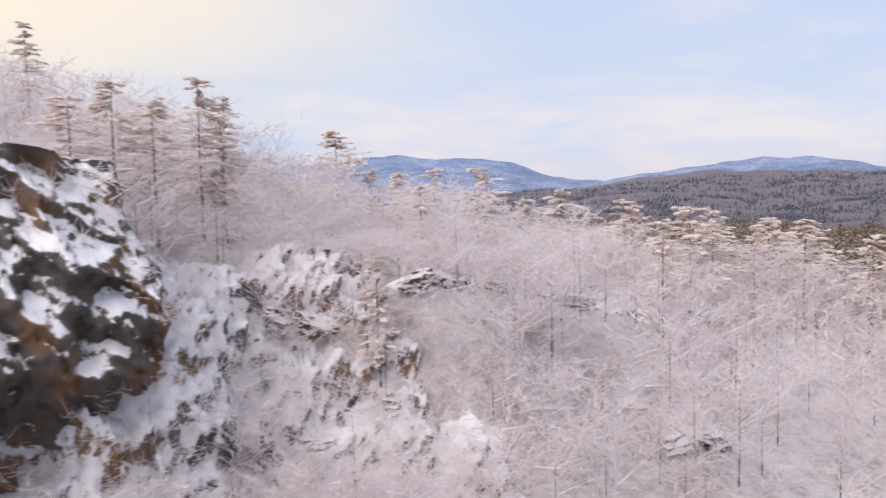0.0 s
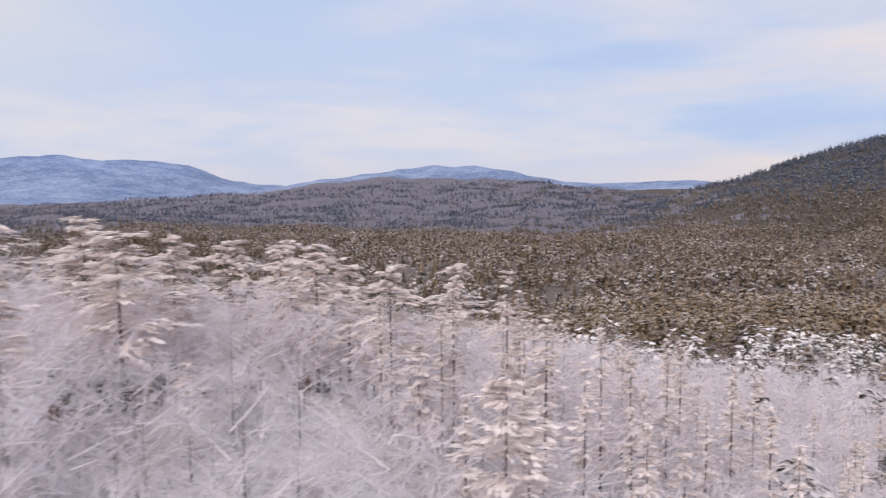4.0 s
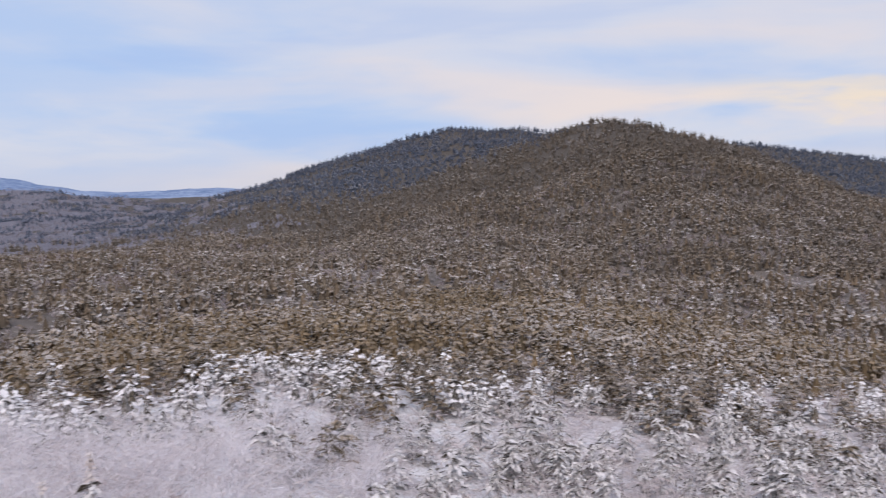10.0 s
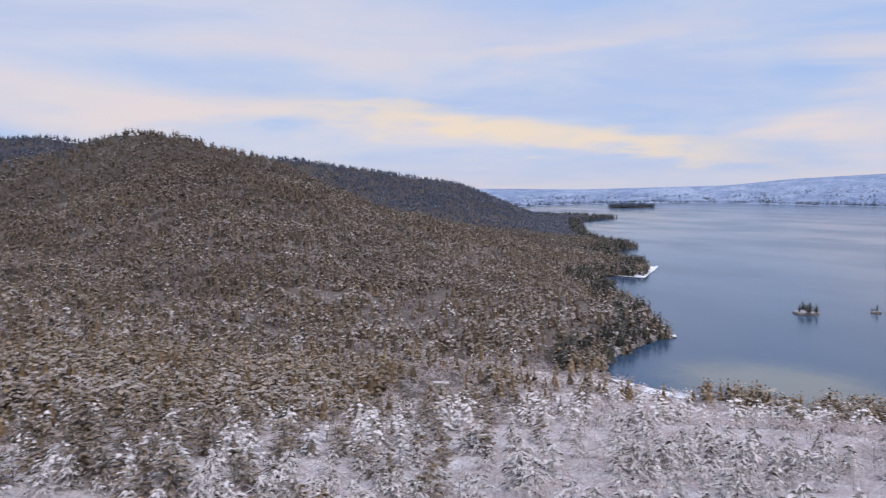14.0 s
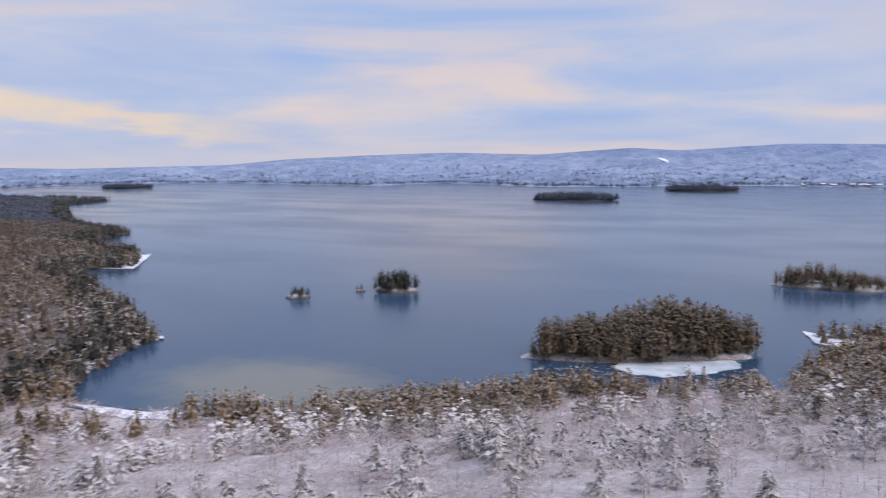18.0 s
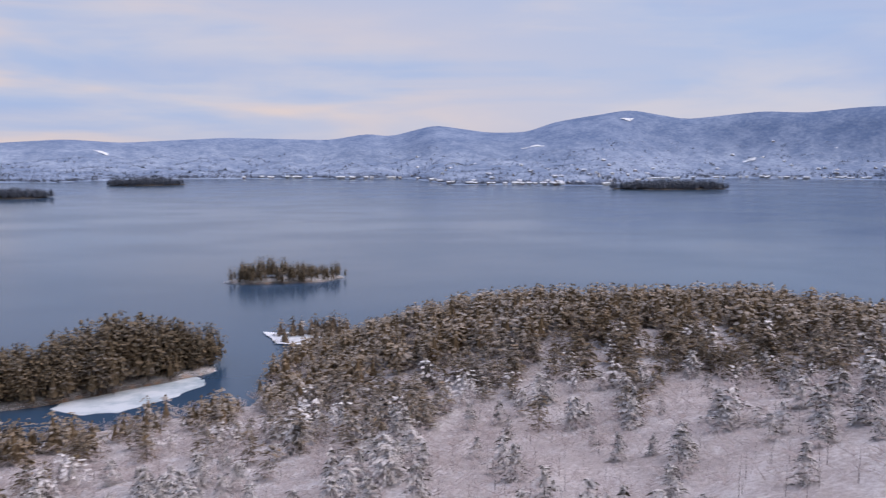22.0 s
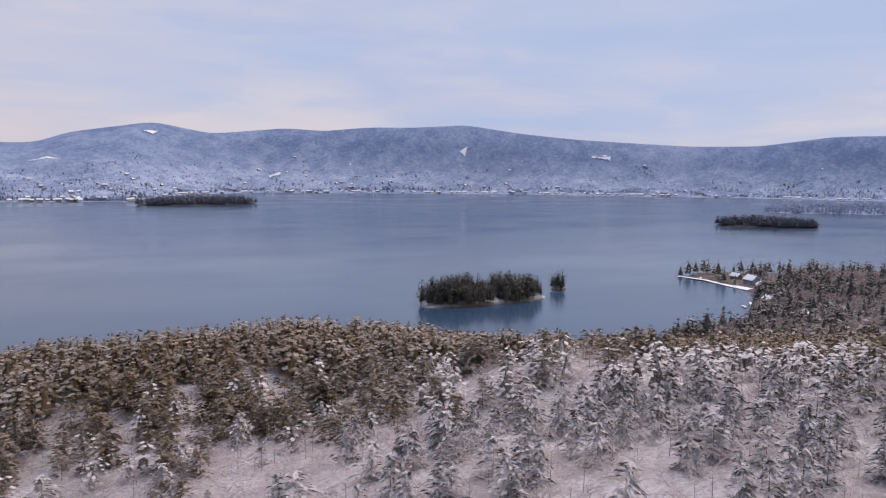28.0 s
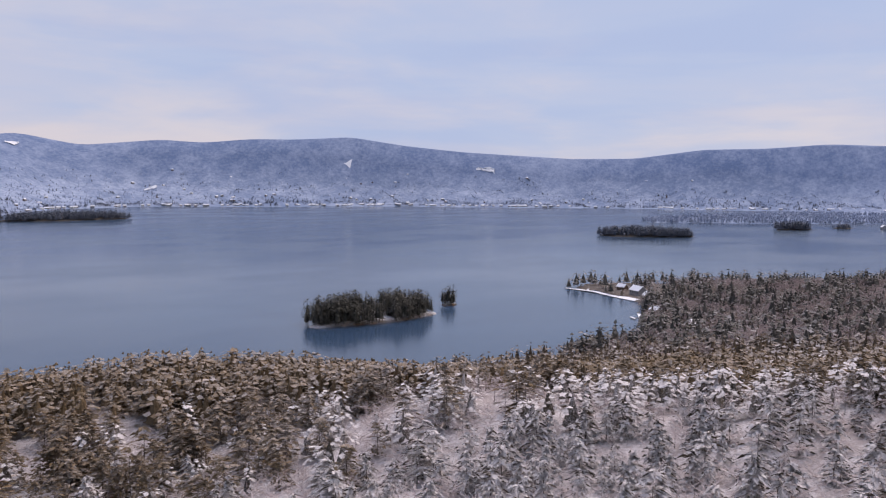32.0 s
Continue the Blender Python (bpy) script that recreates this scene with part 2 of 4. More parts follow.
# ---- the plan: shore, heights ----
SHORE = np.array([  # the near land's edge
    (3300, -1950), (2050, -1400), (1760, -1400), (1650, -1190), (1150, -840), (925, -765), (860, -640), (700, -590), (615, -505),
    (650, -470), (430, -350), (352, -300), (330, -252), (311, -219), (288, -198), (252, -200), (210, -229), (182, -251), (160, -272),
    (125, -318), (85, -342), (40, -360), (28, -425), (8, -460), (30, -466), (40, -495), (0, -505), (-60, -480), (-150, -440), (-260, -405),
    (-380, -385), (-480, -365), (-545, -358), (-600, -392), (-690, -440), (-740, -512), (-738, -550), (-800, -560), (-880, -480),
    (-1000, -350), (-1500, -150), (-2600, -500), (-2786, -711), (-2270, -1235), (-2480, -1380), (-3300, -1200), (-4990, -1500)], float)
SHORE = np.vstack([SHORE, [(-4990, 4990), (4990, 4990), (4990, -1950)]])


KNOLL = (-6.0, -25.0)  # where the rocky crest stands, from its own origin


def inland(x, y):
    """Metres from the near shore, positive on land."""
    best, inside = np.full(x.shape, 1e9), np.zeros(x.shape, bool)
    for (ax, ay), (bx, by) in zip(SHORE, np.roll(SHORE, -1, 0)):
        dx, dy = bx - ax, by - ay
        s = np.clip(((x - ax) * dx + (y - ay) * dy) / (dx * dx + dy * dy), 0, 1)
        best = np.minimum(best, np.hypot(x - ax - s * dx, y - ay - s * dy))
        hit = ((ay > y) != (by > y)) & (x < ax + (y - ay) / (dy if dy else 1e-9) * dx)
        inside ^= hit
    return np.where(inside, best, -best)


def fuzz(x, y, size, seed):
    """Smooth noise, about -1 to 1, from turned sine waves."""
    r = np.random.RandomState(seed)
    out = np.zeros(np.shape(x))
    for k in range(7):
        a, ph, f = r.uniform(0, 6.28), r.uniform(0, 6.28), r.uniform(0.6, 1.9) * 6.28 / size
        out = out + np.sin((x * math.cos(a) + y * math.sin(a)) * f + ph + 1.5 * np.sin((y * math.cos(a) - x * math.sin(a)) * f * 0.7 + ph * 2))
    return out / 4.0


def step(v, a, b):
    s = np.clip((v - a) / (b - a), 0, 1)
    return s * s * (3 - 2 * s)


def crest(az, table):
    """Smooth height along a ridge from (azimuth, rise in degrees) pairs."""
    k, v = np.array([p[0] for p in table], float), np.array([p[1] for p in table], float)
    s = 0.0
    for d in (-1.2, -0.6, 0, 0.6, 1.2):
        s = s + np.interp(az + d * 0.5, k, v)
    return s / 5


RIDGES = (  # (azimuth, rise) along the crest, distance, inner and outer width, height of the eye, height of the trees, where it is seen from
    (((14, 0.6), (21.6, 1.0), (24.4, 1.07), (27, 1.42), (29.5, 1.72), (31.9, 1.4), (35, 1.2), (36.6, 1.17), (38.1, 0.75), (39.2, 0.35), (40.2, -0.17), (43.3, -0.55), (52, -1.2)), 4650, 900, 400, 90, 0, -89, 96),
    (((36, -1.6), (43.4, -0.6), (45.6, -0.1), (49, 0.35), (52.3, 0.78), (56, 0.95), (58.3, 0.75), (61.2, 0.08), (63.5, -0.3), (67, -0.38), (71.3, -0.25), (76, -0.4), (84, -1.2)), 3300, 700, 500, 90, 6, -73, 98),
    (((24, -1.8), (31, -1.4), (36.2, -1.2), (41.7, -0.9), (46, -0.25), (50.5, 0.12), (54.4, 0.02), (59, 0.05), (62, -0.28), (65, -0.8), (72, -1.6), (80, -2.0)), 2250, 900, 450, 90, 6, -73, 98),
    (((66, -2.5), (71.5, -0.4), (74, 0.2), (79.4, 1.9), (83.2, 3.05), (86.6, 3.65), (91, 3.7), (95, 3.4), (100, 2.4), (106, 1.0), (112, -1.0)), 1480, 620, 420, 93, 9, -50, 80),
    (((82, -1.0), (88, 1.6), (92, 3.0), (94.6, 3.65), (97, 4.1), (100, 3.8), (103.5, 3.05), (105.4, 2.5), (109.7, 0.7), (113.7, -1.05), (117.6, -1.9), (122, -2.6), (126, -4.0)), 1090, 480, 420, 95, 9, -42, 70),
    (((98, 0.6), (104, 2.5), (108.5, 2.0), (112, 1.32), (116.8, 0.62), (119.6, -0.08), (121.9, -0.65), (124, -1.4), (127, -2.6)), 1850, 500, 420, 97, 9, -34, 60),
)
FAR_SHORE = ((116, 3500), (122, 3450), (128, 3900), (136, 3900), (141, 3500), (146, 3250), (151, 3700), (157, 3150), (163, 3080), (168, 3400), (186, 3420), (189, 2750),
             (199, 2800), (203, 3600), (208, 3950), (225, 4200), (250, 4300), (275, 4300))
FAR_CREST = ((112, -0.3), (122, -0.4), (126, -0.5), (136, -0.28), (140, 0.13), (145.5, 0.4), (151.4, 0.58), (157.5, 0.42), (163.7, 0.88), (167, 0.68), (173.6, 1.08), (180.5, 0.98),
             (183.2, 1.46), (184.6, 1.23), (187.7, 2.05), (191.5, 1.54), (194.1, 1.58), (196, 2.28), (201, 3.1), (204.6, 2.45), (209.5, 2.94), (212, 2.8),
             (215.2, 3.12), (218, 3.14), (221.8, 3.38), (225.5, 2.82), (229.5, 2.43), (236.8, 2.02), (241, 2.04), (245.5, 2.65), (249.4, 2.7), (253, 2.95), (257, 2.75), (263, 2.2), (270, 0.8), (275, -1.0))


def far_edge(az):
    """Distance of the far shore."""
    return np.interp(az, [p[0] for p in FAR_SHORE], [p[1] for p in FAR_SHORE]) + 25 * np.sin(np.radians(az * 23)) + 14 * np.sin(np.radians(az * 61))


def run_up(x, y):
    """Share of the way from the far shore to the far crest, wandering, 0 on the near side."""
    r, az = np.hypot(x, y), np.degrees(np.arctan2(x, y)) % 360
    fs = far_edge(az)
    return np.where((az > 112) & (az < 275), (r - fs) / np.maximum(4700 - fs, 200), 0) + 0.12 * fuzz(x, y, 500, 12)


def height(x, y):
    x, y = np.asarray(x, float), np.asarray(y, float)
    r, az = np.hypot(x, y), np.degrees(np.arctan2(x, y)) % 360
    sd = inland(x, y)
    land = step(sd, -4, 10)
    z = -5 + 6.2 * land + 9 * step(sd, 5, 160) + 0.5 * fuzz(x, y, 40, 3) * step(sd, 4, 40)
    # the long ridge below the flight, and its spur to the east
    along = np.interp(y, (-380, -285, -200, -130, -60, 60, 110, 150, 200, 260, 360, 600), (0, 10, 27, 43, 52, 50, 48, 47, 51, 50, 40, 20))
    across = np.where(x > -130, np.exp(-((x + 130) / 250) ** 2), np.exp(-((x + 130) / 420) ** 2))
    z = z + along * across * step(sd, 0, 120)
    kx, ky = x - KNOLL[0], y - KNOLL[1]
    z = z + 13 * np.exp(-((ky - 205) / 60) ** 2) * np.exp(-((kx - 40) / 200) ** 2) * step(sd, 0, 200)
    z = z + 25 * np.exp(-((x + 130) / 140) ** 2 - ((y + 342) / 66) ** 2) * step(sd, 0, 70)
    z = z + 10 * np.exp(-((x + 50) / 75) ** 2 - ((y + 388) / 45) ** 2) * step(sd, 0, 45)
    z = z + 15 * np.exp(-((x + 185) / 80) ** 2 - ((y + 215) / 95) ** 2)
    z = z + 13 * np.exp(-((x - 190) / 90) ** 2 - ((y - 110) / 70) ** 2)
    # the rocky knoll with its broken south face
    face = 164 + 5 * np.sin(kx * 0.13) + 3 * np.sin(kx * 0.31 + 1)
    z = z + np.interp(kx, (-260, -150, -95, -72, -50, -30, -5), (8, 17, 15, 11, 5, 2, 0)) * step(ky, face - 7, face + 5) * step(-ky, -420, -260)
    z = z + np.interp(kx, (-300, -160, -90, -62, -30), (10, 18, 12, 6, 0)) * step(ky, 168, 212) * step(-ky, -480, -260)
    z = z + 4.5 * np.exp(-((kx + 60) / 110) ** 2 - ((ky - 172) / 50) ** 2)
    z = z + 10 * np.exp(-((x + 30) / 65) ** 2 - ((y - 133) / 32) ** 2)
    # the valley floor, lifting towards the great hill
    z = z + 17 * step(x, 160, 340) * step(-x, -820, -560) * step(y, -60, 60)
    z = z + 3.0 * fuzz(x, y, 170, 5) * step(sd, 20, 150) * step(np.hypot(kx + 80, ky - 140), 60, 160)
    rise = np.zeros(x.shape)
    for table, dist, w_in, w_out, eye, tree, ox, oy in RIDGES:
        r, az = np.hypot(x - ox, y - oy), np.degrees(np.arctan2(x - ox, y - oy)) % 360
        d = dist * (1 + 0.05 * np.sin(np.radians(az * 9)))
        top = np.maximum(eye + d * np.tan(np.radians(crest(az, table))) - tree - 12, 0)
        k = (az > table[0][0] - 6) & (az < table[-1][0] + 6)
        edge = step(az, table[0][0] - 6, table[0][0]) * step(-az, -table[-1][0] - 6, -table[-1][0])
        prof = np.where(r < d, np.clip(1 - (d - r) / w_in, 0, 1), np.clip(1 - (r - d) / w_out, 0, 1))
        prof = np.where(prof > 0, prof ** 1.15, 0)
        rise = np.maximum(rise, np.where(k, top * prof * edge, 0))
    r, az = np.hypot(x, y), np.degrees(np.arctan2(x, y)) % 360
    z = z + rise * step(sd, 0, 260) + 5 * fuzz(x, y, 330, 8) * step(sd, 60, 300) * step(r, 500, 900)
    # the far side of the lake
    fs = far_edge(az)
    d2 = np.where((az > 112) & (az < 275), r - fs, -1)
    t2 = 100 + 4700 * np.tan(np.radians(crest(az, FAR_CREST)))
    run = np.clip(d2 / np.maximum(4700 - fs, 200), 0, 1)
    shelf = 0.55 * run ** 1.2 + 0.45 * step(run, 0.55, 1.0)
    zf = 2 + (t2 - 2) * shelf + (16 * fuzz(x, y, 420, 9) + 9 * fuzz(x, y, 150, 10)) * np.sin(np.clip(run, 0, 1) * math.pi)
    z = np.where((d2 > 0) & ((sd < 5) | (r > 3200)), np.maximum(z, zf), z)
    return z


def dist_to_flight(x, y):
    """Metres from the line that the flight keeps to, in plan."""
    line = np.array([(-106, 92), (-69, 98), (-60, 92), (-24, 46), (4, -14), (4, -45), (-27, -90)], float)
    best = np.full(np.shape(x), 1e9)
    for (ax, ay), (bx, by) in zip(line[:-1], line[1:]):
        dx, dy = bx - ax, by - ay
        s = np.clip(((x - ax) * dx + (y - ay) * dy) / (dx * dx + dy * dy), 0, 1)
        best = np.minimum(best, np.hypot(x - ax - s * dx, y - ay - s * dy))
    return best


def pine_share(x, y):
    """How thickly the pines stand among the leafless woods, 0 to 1."""
    d = 0.34 + 0.34 * fuzz(x, y, 95, 21)
    east = step(x, 70, 190) * step(y, -90, 10)
    d = d + 0.55 * east
    south = step(-y, 235, 290) * step(-x, -70, 10)
    d = d + 0.55 * south
    spur = np.exp(-((y - 165) / 70) ** 2) * step(-x, -90, 0)
    d = d - 0.55 * spur
    cove = step(-y, 60, 140) * step(x, -60, 20) * step(-y, -330, -300)
    d = d - 0.22 * cove
    cove_edge = step(x, 85, 125) * step(-x, -250, -215) * step(-y, 185, 205) * step(-y, -325, -300)
    d = d + 0.75 * cove_edge
    d = d + 0.30 * step(-x, 105, 150) * step(-y, 60, 110) - 0.26 * step(-x, 5, 25) * step(x, -125, -95) * step(-y, 90, 125) * step(y, -245, -215)
    west = step(-x, 240, 330)
    return np.clip(d + 0.4 * west, 0.0, 1)


def snow_share(x, y):
    """Where the pines carry much snow: near and below the flight, less on the southern crest and far off."""
    d = dist_to_flight(x, y)
    v = 1.1 - step(d, 150, 300) * 0.95 - 0.6 * step(-y, 165, 245) - 0.5 * step(x, 95, 190) * step(y, -150, -60)
    return np.clip(v + 0.3 * fuzz(x, y, 140, 31), 0, 1)


def mesh_object(name, verts, faces, mats, parent=None, index=None, smooth=False):
    """A mesh from numpy arrays: faces is a list of (n, k) arrays."""
    me = bpy.data.meshes.new(name)
    verts = np.asarray(verts, np.float32)
    faces = [np.asarray(f, np.int32) for f in faces if len(f)]
    loops = np.concatenate([f.ravel() for f in faces])
    totals = np.concatenate([np.full(len(f), f.shape[1], np.int32) for f in faces])
    me.vertices.add(len(verts))
    me.vertices.foreach_set("co", verts.ravel())
    me.loops.add(len(loops))
    me.loops.foreach_set("vertex_index", loops)
    me.polygons.add(len(totals))
    me.polygons.foreach_set("loop_start", np.concatenate([[0], np.cumsum(totals)[:-1]]).astype(np.int32))
    if index is not None:
        me.polygons.foreach_set("material_index", np.asarray(index, np.int32))
    me.polygons.foreach_set("use_smooth", np.full(len(totals), smooth))
    for m in mats:
        me.materials.append(m)
    me.update(calc_edges=True)
    me.validate()
    ob = new(name, me)
    ob.parent = parent
    return ob


def polar_sheet():
    """The ground out to the horizon, in rings round the flight."""
    rings = np.concatenate([np.linspace(0.5, 340, 100), np.geomspace(346, 4985, 130)])
    angs = np.radians(np.concatenate([np.arange(0, 270, 0.5), np.arange(270, 300, 1.5), np.arange(300, 360, 0.6)]))
    na = len(angs)
    x, y = rings[:, None] * np.sin(angs), rings[:, None] * np.cos(angs)
    z = height(x.ravel(), y.ravel())
    verts = np.stack([x.ravel(), y.ravel(), z], 1)
    i = np.arange(len(rings) - 1)[:, None] * na + np.arange(na)
    j = np.arange(len(rings) - 1)[:, None] * na + (np.arange(na) + 1) % na
    quads = np.stack([i, i + na, j + na, j], 2).reshape(-1, 4)[:, ::-1]
    r, az = np.hypot(x, y).ravel(), (np.degrees(np.arctan2(x, y)) % 360).ravel()
    # land beyond this gets the materials with haze in their colour
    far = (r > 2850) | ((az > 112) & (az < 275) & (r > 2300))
    sd = inland(verts[:, 0], verts[:, 1])
    rr = np.random.RandomState(4)
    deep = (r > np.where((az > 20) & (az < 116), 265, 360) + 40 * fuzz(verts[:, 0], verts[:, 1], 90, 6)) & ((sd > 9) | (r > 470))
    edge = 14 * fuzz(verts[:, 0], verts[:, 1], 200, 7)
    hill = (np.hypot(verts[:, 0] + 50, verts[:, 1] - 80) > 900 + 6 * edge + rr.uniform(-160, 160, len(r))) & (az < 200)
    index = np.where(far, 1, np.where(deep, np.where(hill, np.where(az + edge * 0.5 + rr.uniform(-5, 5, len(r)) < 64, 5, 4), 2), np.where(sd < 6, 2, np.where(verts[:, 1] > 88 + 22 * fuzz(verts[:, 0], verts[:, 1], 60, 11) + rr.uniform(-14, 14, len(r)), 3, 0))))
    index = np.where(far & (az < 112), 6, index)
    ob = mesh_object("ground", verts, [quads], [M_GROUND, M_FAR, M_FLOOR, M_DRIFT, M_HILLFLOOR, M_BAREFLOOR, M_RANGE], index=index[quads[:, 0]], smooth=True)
    return tagged(ob, "snow-covered woodland ground running to far haze-blue hills", "ground", kind="structure")


polar_sheet()
lake = mesh_object("water", [(-4990, -4990, 0), (4990, -4990, 0), (4990, 500, 0), (-4990, 500, 0)], [np.array([[0, 1, 2, 3]])], [M_WATER])
tagged(lake, "calm steel-blue lake water reflecting an overcast sky", "lake", kind="structure")


# ---- trees ----
def rotz(v, a):
    c, s = math.cos(a), math.sin(a)
    return np.stack([v[:, 0] * c - v[:, 1] * s, v[:, 0] * s + v[:, 1] * c, v[:, 2]], 1)


def trunk_shape(h, r0, sides=6, rings=4, seed=1, lean=0.02):
    rs = np.random.RandomState(seed)
    vs, fs = [], []
    off = np.zeros(2)
    for k in range(rings + 1):
        f = k / rings
        rad = r0 * (1 - 0.88 * f) * (1.35 if k == 0 else 1)
        a = np.arange(sides) * 2 * math.pi / sides
        vs.append(np.stack([off[0] + rad * np.cos(a), off[1] + rad * np.sin(a), np.full(sides, f * h - (0.04 * h if k == 0 else 0))], 1))
        off = off + rs.uniform(-lean, lean, 2) * h
    for k in range(rings):
        for s in range(sides):
            a, b = k * sides + s, k * sides + (s + 1) % sides
            fs.append((a, b, b + sides, a + sides))
    return np.concatenate(vs), np.array(fs)


def sliver(a, b, wdt, rs):
    d = b - a
    s = np.cross(d, rs.normal(size=3))
    s = s / (np.linalg.norm(s) + 1e-9) * wdt
    return [a - s * 0.5, a + s * 0.5, b]


def bare_crown(seed, h, wide, limbs, twigs, sprays, width):
    """Limbs, twigs and sprays of a leafless frosted tree as thin blades."""
    rs = np.random.RandomState(seed)
    vs = []
    for k in range(limbs):
        q = 0.25 + 0.65 * (k + rs.uniform(0, 1)) / limbs
        a = rs.uniform(0, 6.28)
        root = np.array([0, 0, h * q])
        L = wide * (1.15 - 0.75 * abs(q - 0.45)) * rs.uniform(0.75, 1.15)
        end = root + np.array([math.cos(a) * L, math.sin(a) * L, L * rs.uniform(0.35, 1.0)])
        end[2] = min(end[2], h * rs.uniform(0.92, 1.04))
        vs += sliver(root, end, width * 1.6, rs)
        for j in range(twigs):
            p = root + (end - root) * rs.uniform(0.25, 1.0)
            dirn = (end - root) / L * 0.45 + rs.normal(size=3) * (0.42, 0.42, 0.3) + (0, 0, 0.25)
            e = p + dirn * L * rs.uniform(0.35, 0.75)
            e[2] = min(e[2], h * rs.uniform(0.95, 1.05))
            vs += sliver(p, e, width, rs)
            for i in range(sprays):
                p2 = p + (e - p) * rs.uniform(0.2, 1.0)
                e2 = p2 + ((e - p) * 0.35 + rs.normal(size=3) * 0.16 * L + (0, 0, 0.07 * L)) * rs.uniform(0.5, 1.1)
                vs += sliver(p2, e2, width * 0.75, rs)
    v = np.array(vs)
    return v, np.arange(len(v)).reshape(-1, 3)


def stuff(name, pos, size, yaw, shapes, mats, label, category):
    """Many plants joined into one mesh. shapes: (verts, tris or quads, material slot) lists, unit height."""
    rs = np.random.RandomState(len(pos))
    pick = rs.randint(0, len(shapes), len(pos))
    V, T, Q, IT, IQ, n = [], [], [], [], [], 0
    for s, parts in enumerate(shapes):
        k = np.nonzero(pick == s)[0]
        if not len(k):
            continue
        c, sn = np.cos(yaw[k])[:, None], np.sin(yaw[k])[:, None]
        for v, f, slot in parts:
            wv = size[k][:, None] * rs.uniform(0.85, 1.15, len(k))[:, None]
            X = (v[None, :, 0] * c - v[None, :, 1] * sn) * wv + pos[k, 0:1]
            Y = (v[None, :, 0] * sn + v[None, :, 1] * c) * wv + pos[k, 1:2]
            Z = v[None, :, 2] * size[k][:, None] + pos[k, 2:3]
            V.append(np.stack([X, Y, Z], 2).reshape(-1, 3))
            F = (f[None] + (np.arange(len(k)) * len(v))[:, None, None] + n).reshape(-1, f.shape[1])
            (T if f.shape[1] == 3 else Q).append(F)
            (IT if f.shape[1] == 3 else IQ).append(np.full(len(F), slot))
            n += len(k) * len(v)
    faces = [np.concatenate(a) for a in (T, Q) if a]
    index = np.concatenate([np.concatenate(a) for a in (IT, IQ) if a])
    ob = mesh_object(name, np.concatenate(V), faces, mats, index=index)
    return tagged(ob, label, category, kind="stuff")


def scatter(seed, n, box, keep):
    """Points in a box (x0, y0, x1, y1) that pass keep(x, y, chance)."""
    rs = np.random.RandomState(seed)
    x, y = rs.uniform(box[0], box[2], n), rs.uniform(box[1], box[3], n)
    k = keep(x, y, rs.uniform(0, 1, n))
    x, y = x[k], y[k]
    return x, y, height(x, y), rs.uniform(0, 1, len(x)), rs.uniform(0, 6.28, len(x))


def clump_crown(seed, clumps, wide, bare, round_top, size, sides=6):
    """A pine crown: a thin core hung all round with small drooping clumps of needles."""
    rs = np.random.RandomState(seed)

    def prof(q):
        if round_top:
            return wide * max(0.24, 0.60 + 0.42 * math.sin(math.pi * min(1, 0.15 + q * 0.75)) - 0.48 * q ** 3)
        return wide * ((1 - q) ** 0.85 + 0.08)

    a = np.arange(sides) * 6.2832 / sides
    rim = 0.45 * prof(0.25) * np.stack([np.cos(a), np.sin(a)], 1) * rs.uniform(0.8, 1.2, (sides, 1))
    vs = [np.vstack([[(0, 0, 0.82)], np.column_stack([rim, np.full(sides, bare + 0.05)])])]
    i = np.arange(sides)
    fs, n = [np.stack([0 * i, 1 + i, 1 + (i + 1) % sides], 1)], sides + 1
    lobes = rs.uniform(0, 6.28, 3)
    for k in range(clumps):
        q = rs.uniform(0, 1)
        while rs.uniform(0, 1.1 * wide) > prof(q):
            q = rs.uniform(0, 1)
        ang = rs.uniform(0, 6.28)
        ragged = 1 + 0.16 * math.sin(3 * ang + lobes[0] + 9 * q) + 0.10 * math.sin(5 * ang + lobes[1] - 14 * q)
        r = prof(q) * ragged * rs.uniform(0.5, 1.0) ** 0.6
        z = bare + (0.97 - bare) * q + rs.uniform(-0.02, 0.02)
        ln, wd, drop = size * rs.uniform(0.7, 1.3), size * rs.uniform(0.35, 0.6), size * rs.uniform(0.05, 0.65)
        v = np.array([(r - ln * 0.6, 0, z), (r, wd, z - 0.35 * drop - 0.12 * size), (r + ln * 0.4, 0, z - drop), (r, -wd, z - 0.35 * drop - 0.12 * size)])
        vs.append(rotz(v, ang))
        fs.append(np.array([(0, 2, 1), (0, 3, 2)]) + n)
        n += 4
    tip = np.array([(0, 0, 0.97), (0.3 * size, 0, 0.9), (-0.2 * size, 0.25 * size, 0.9), (-0.2 * size, -0.25 * size, 0.9)])
    vs.append(tip)
    fs.append(np.array([(0, 1, 2), (0, 2, 3), (0, 3, 1)]) + n)
    return np.concatenate(vs), np.concatenate(fs)


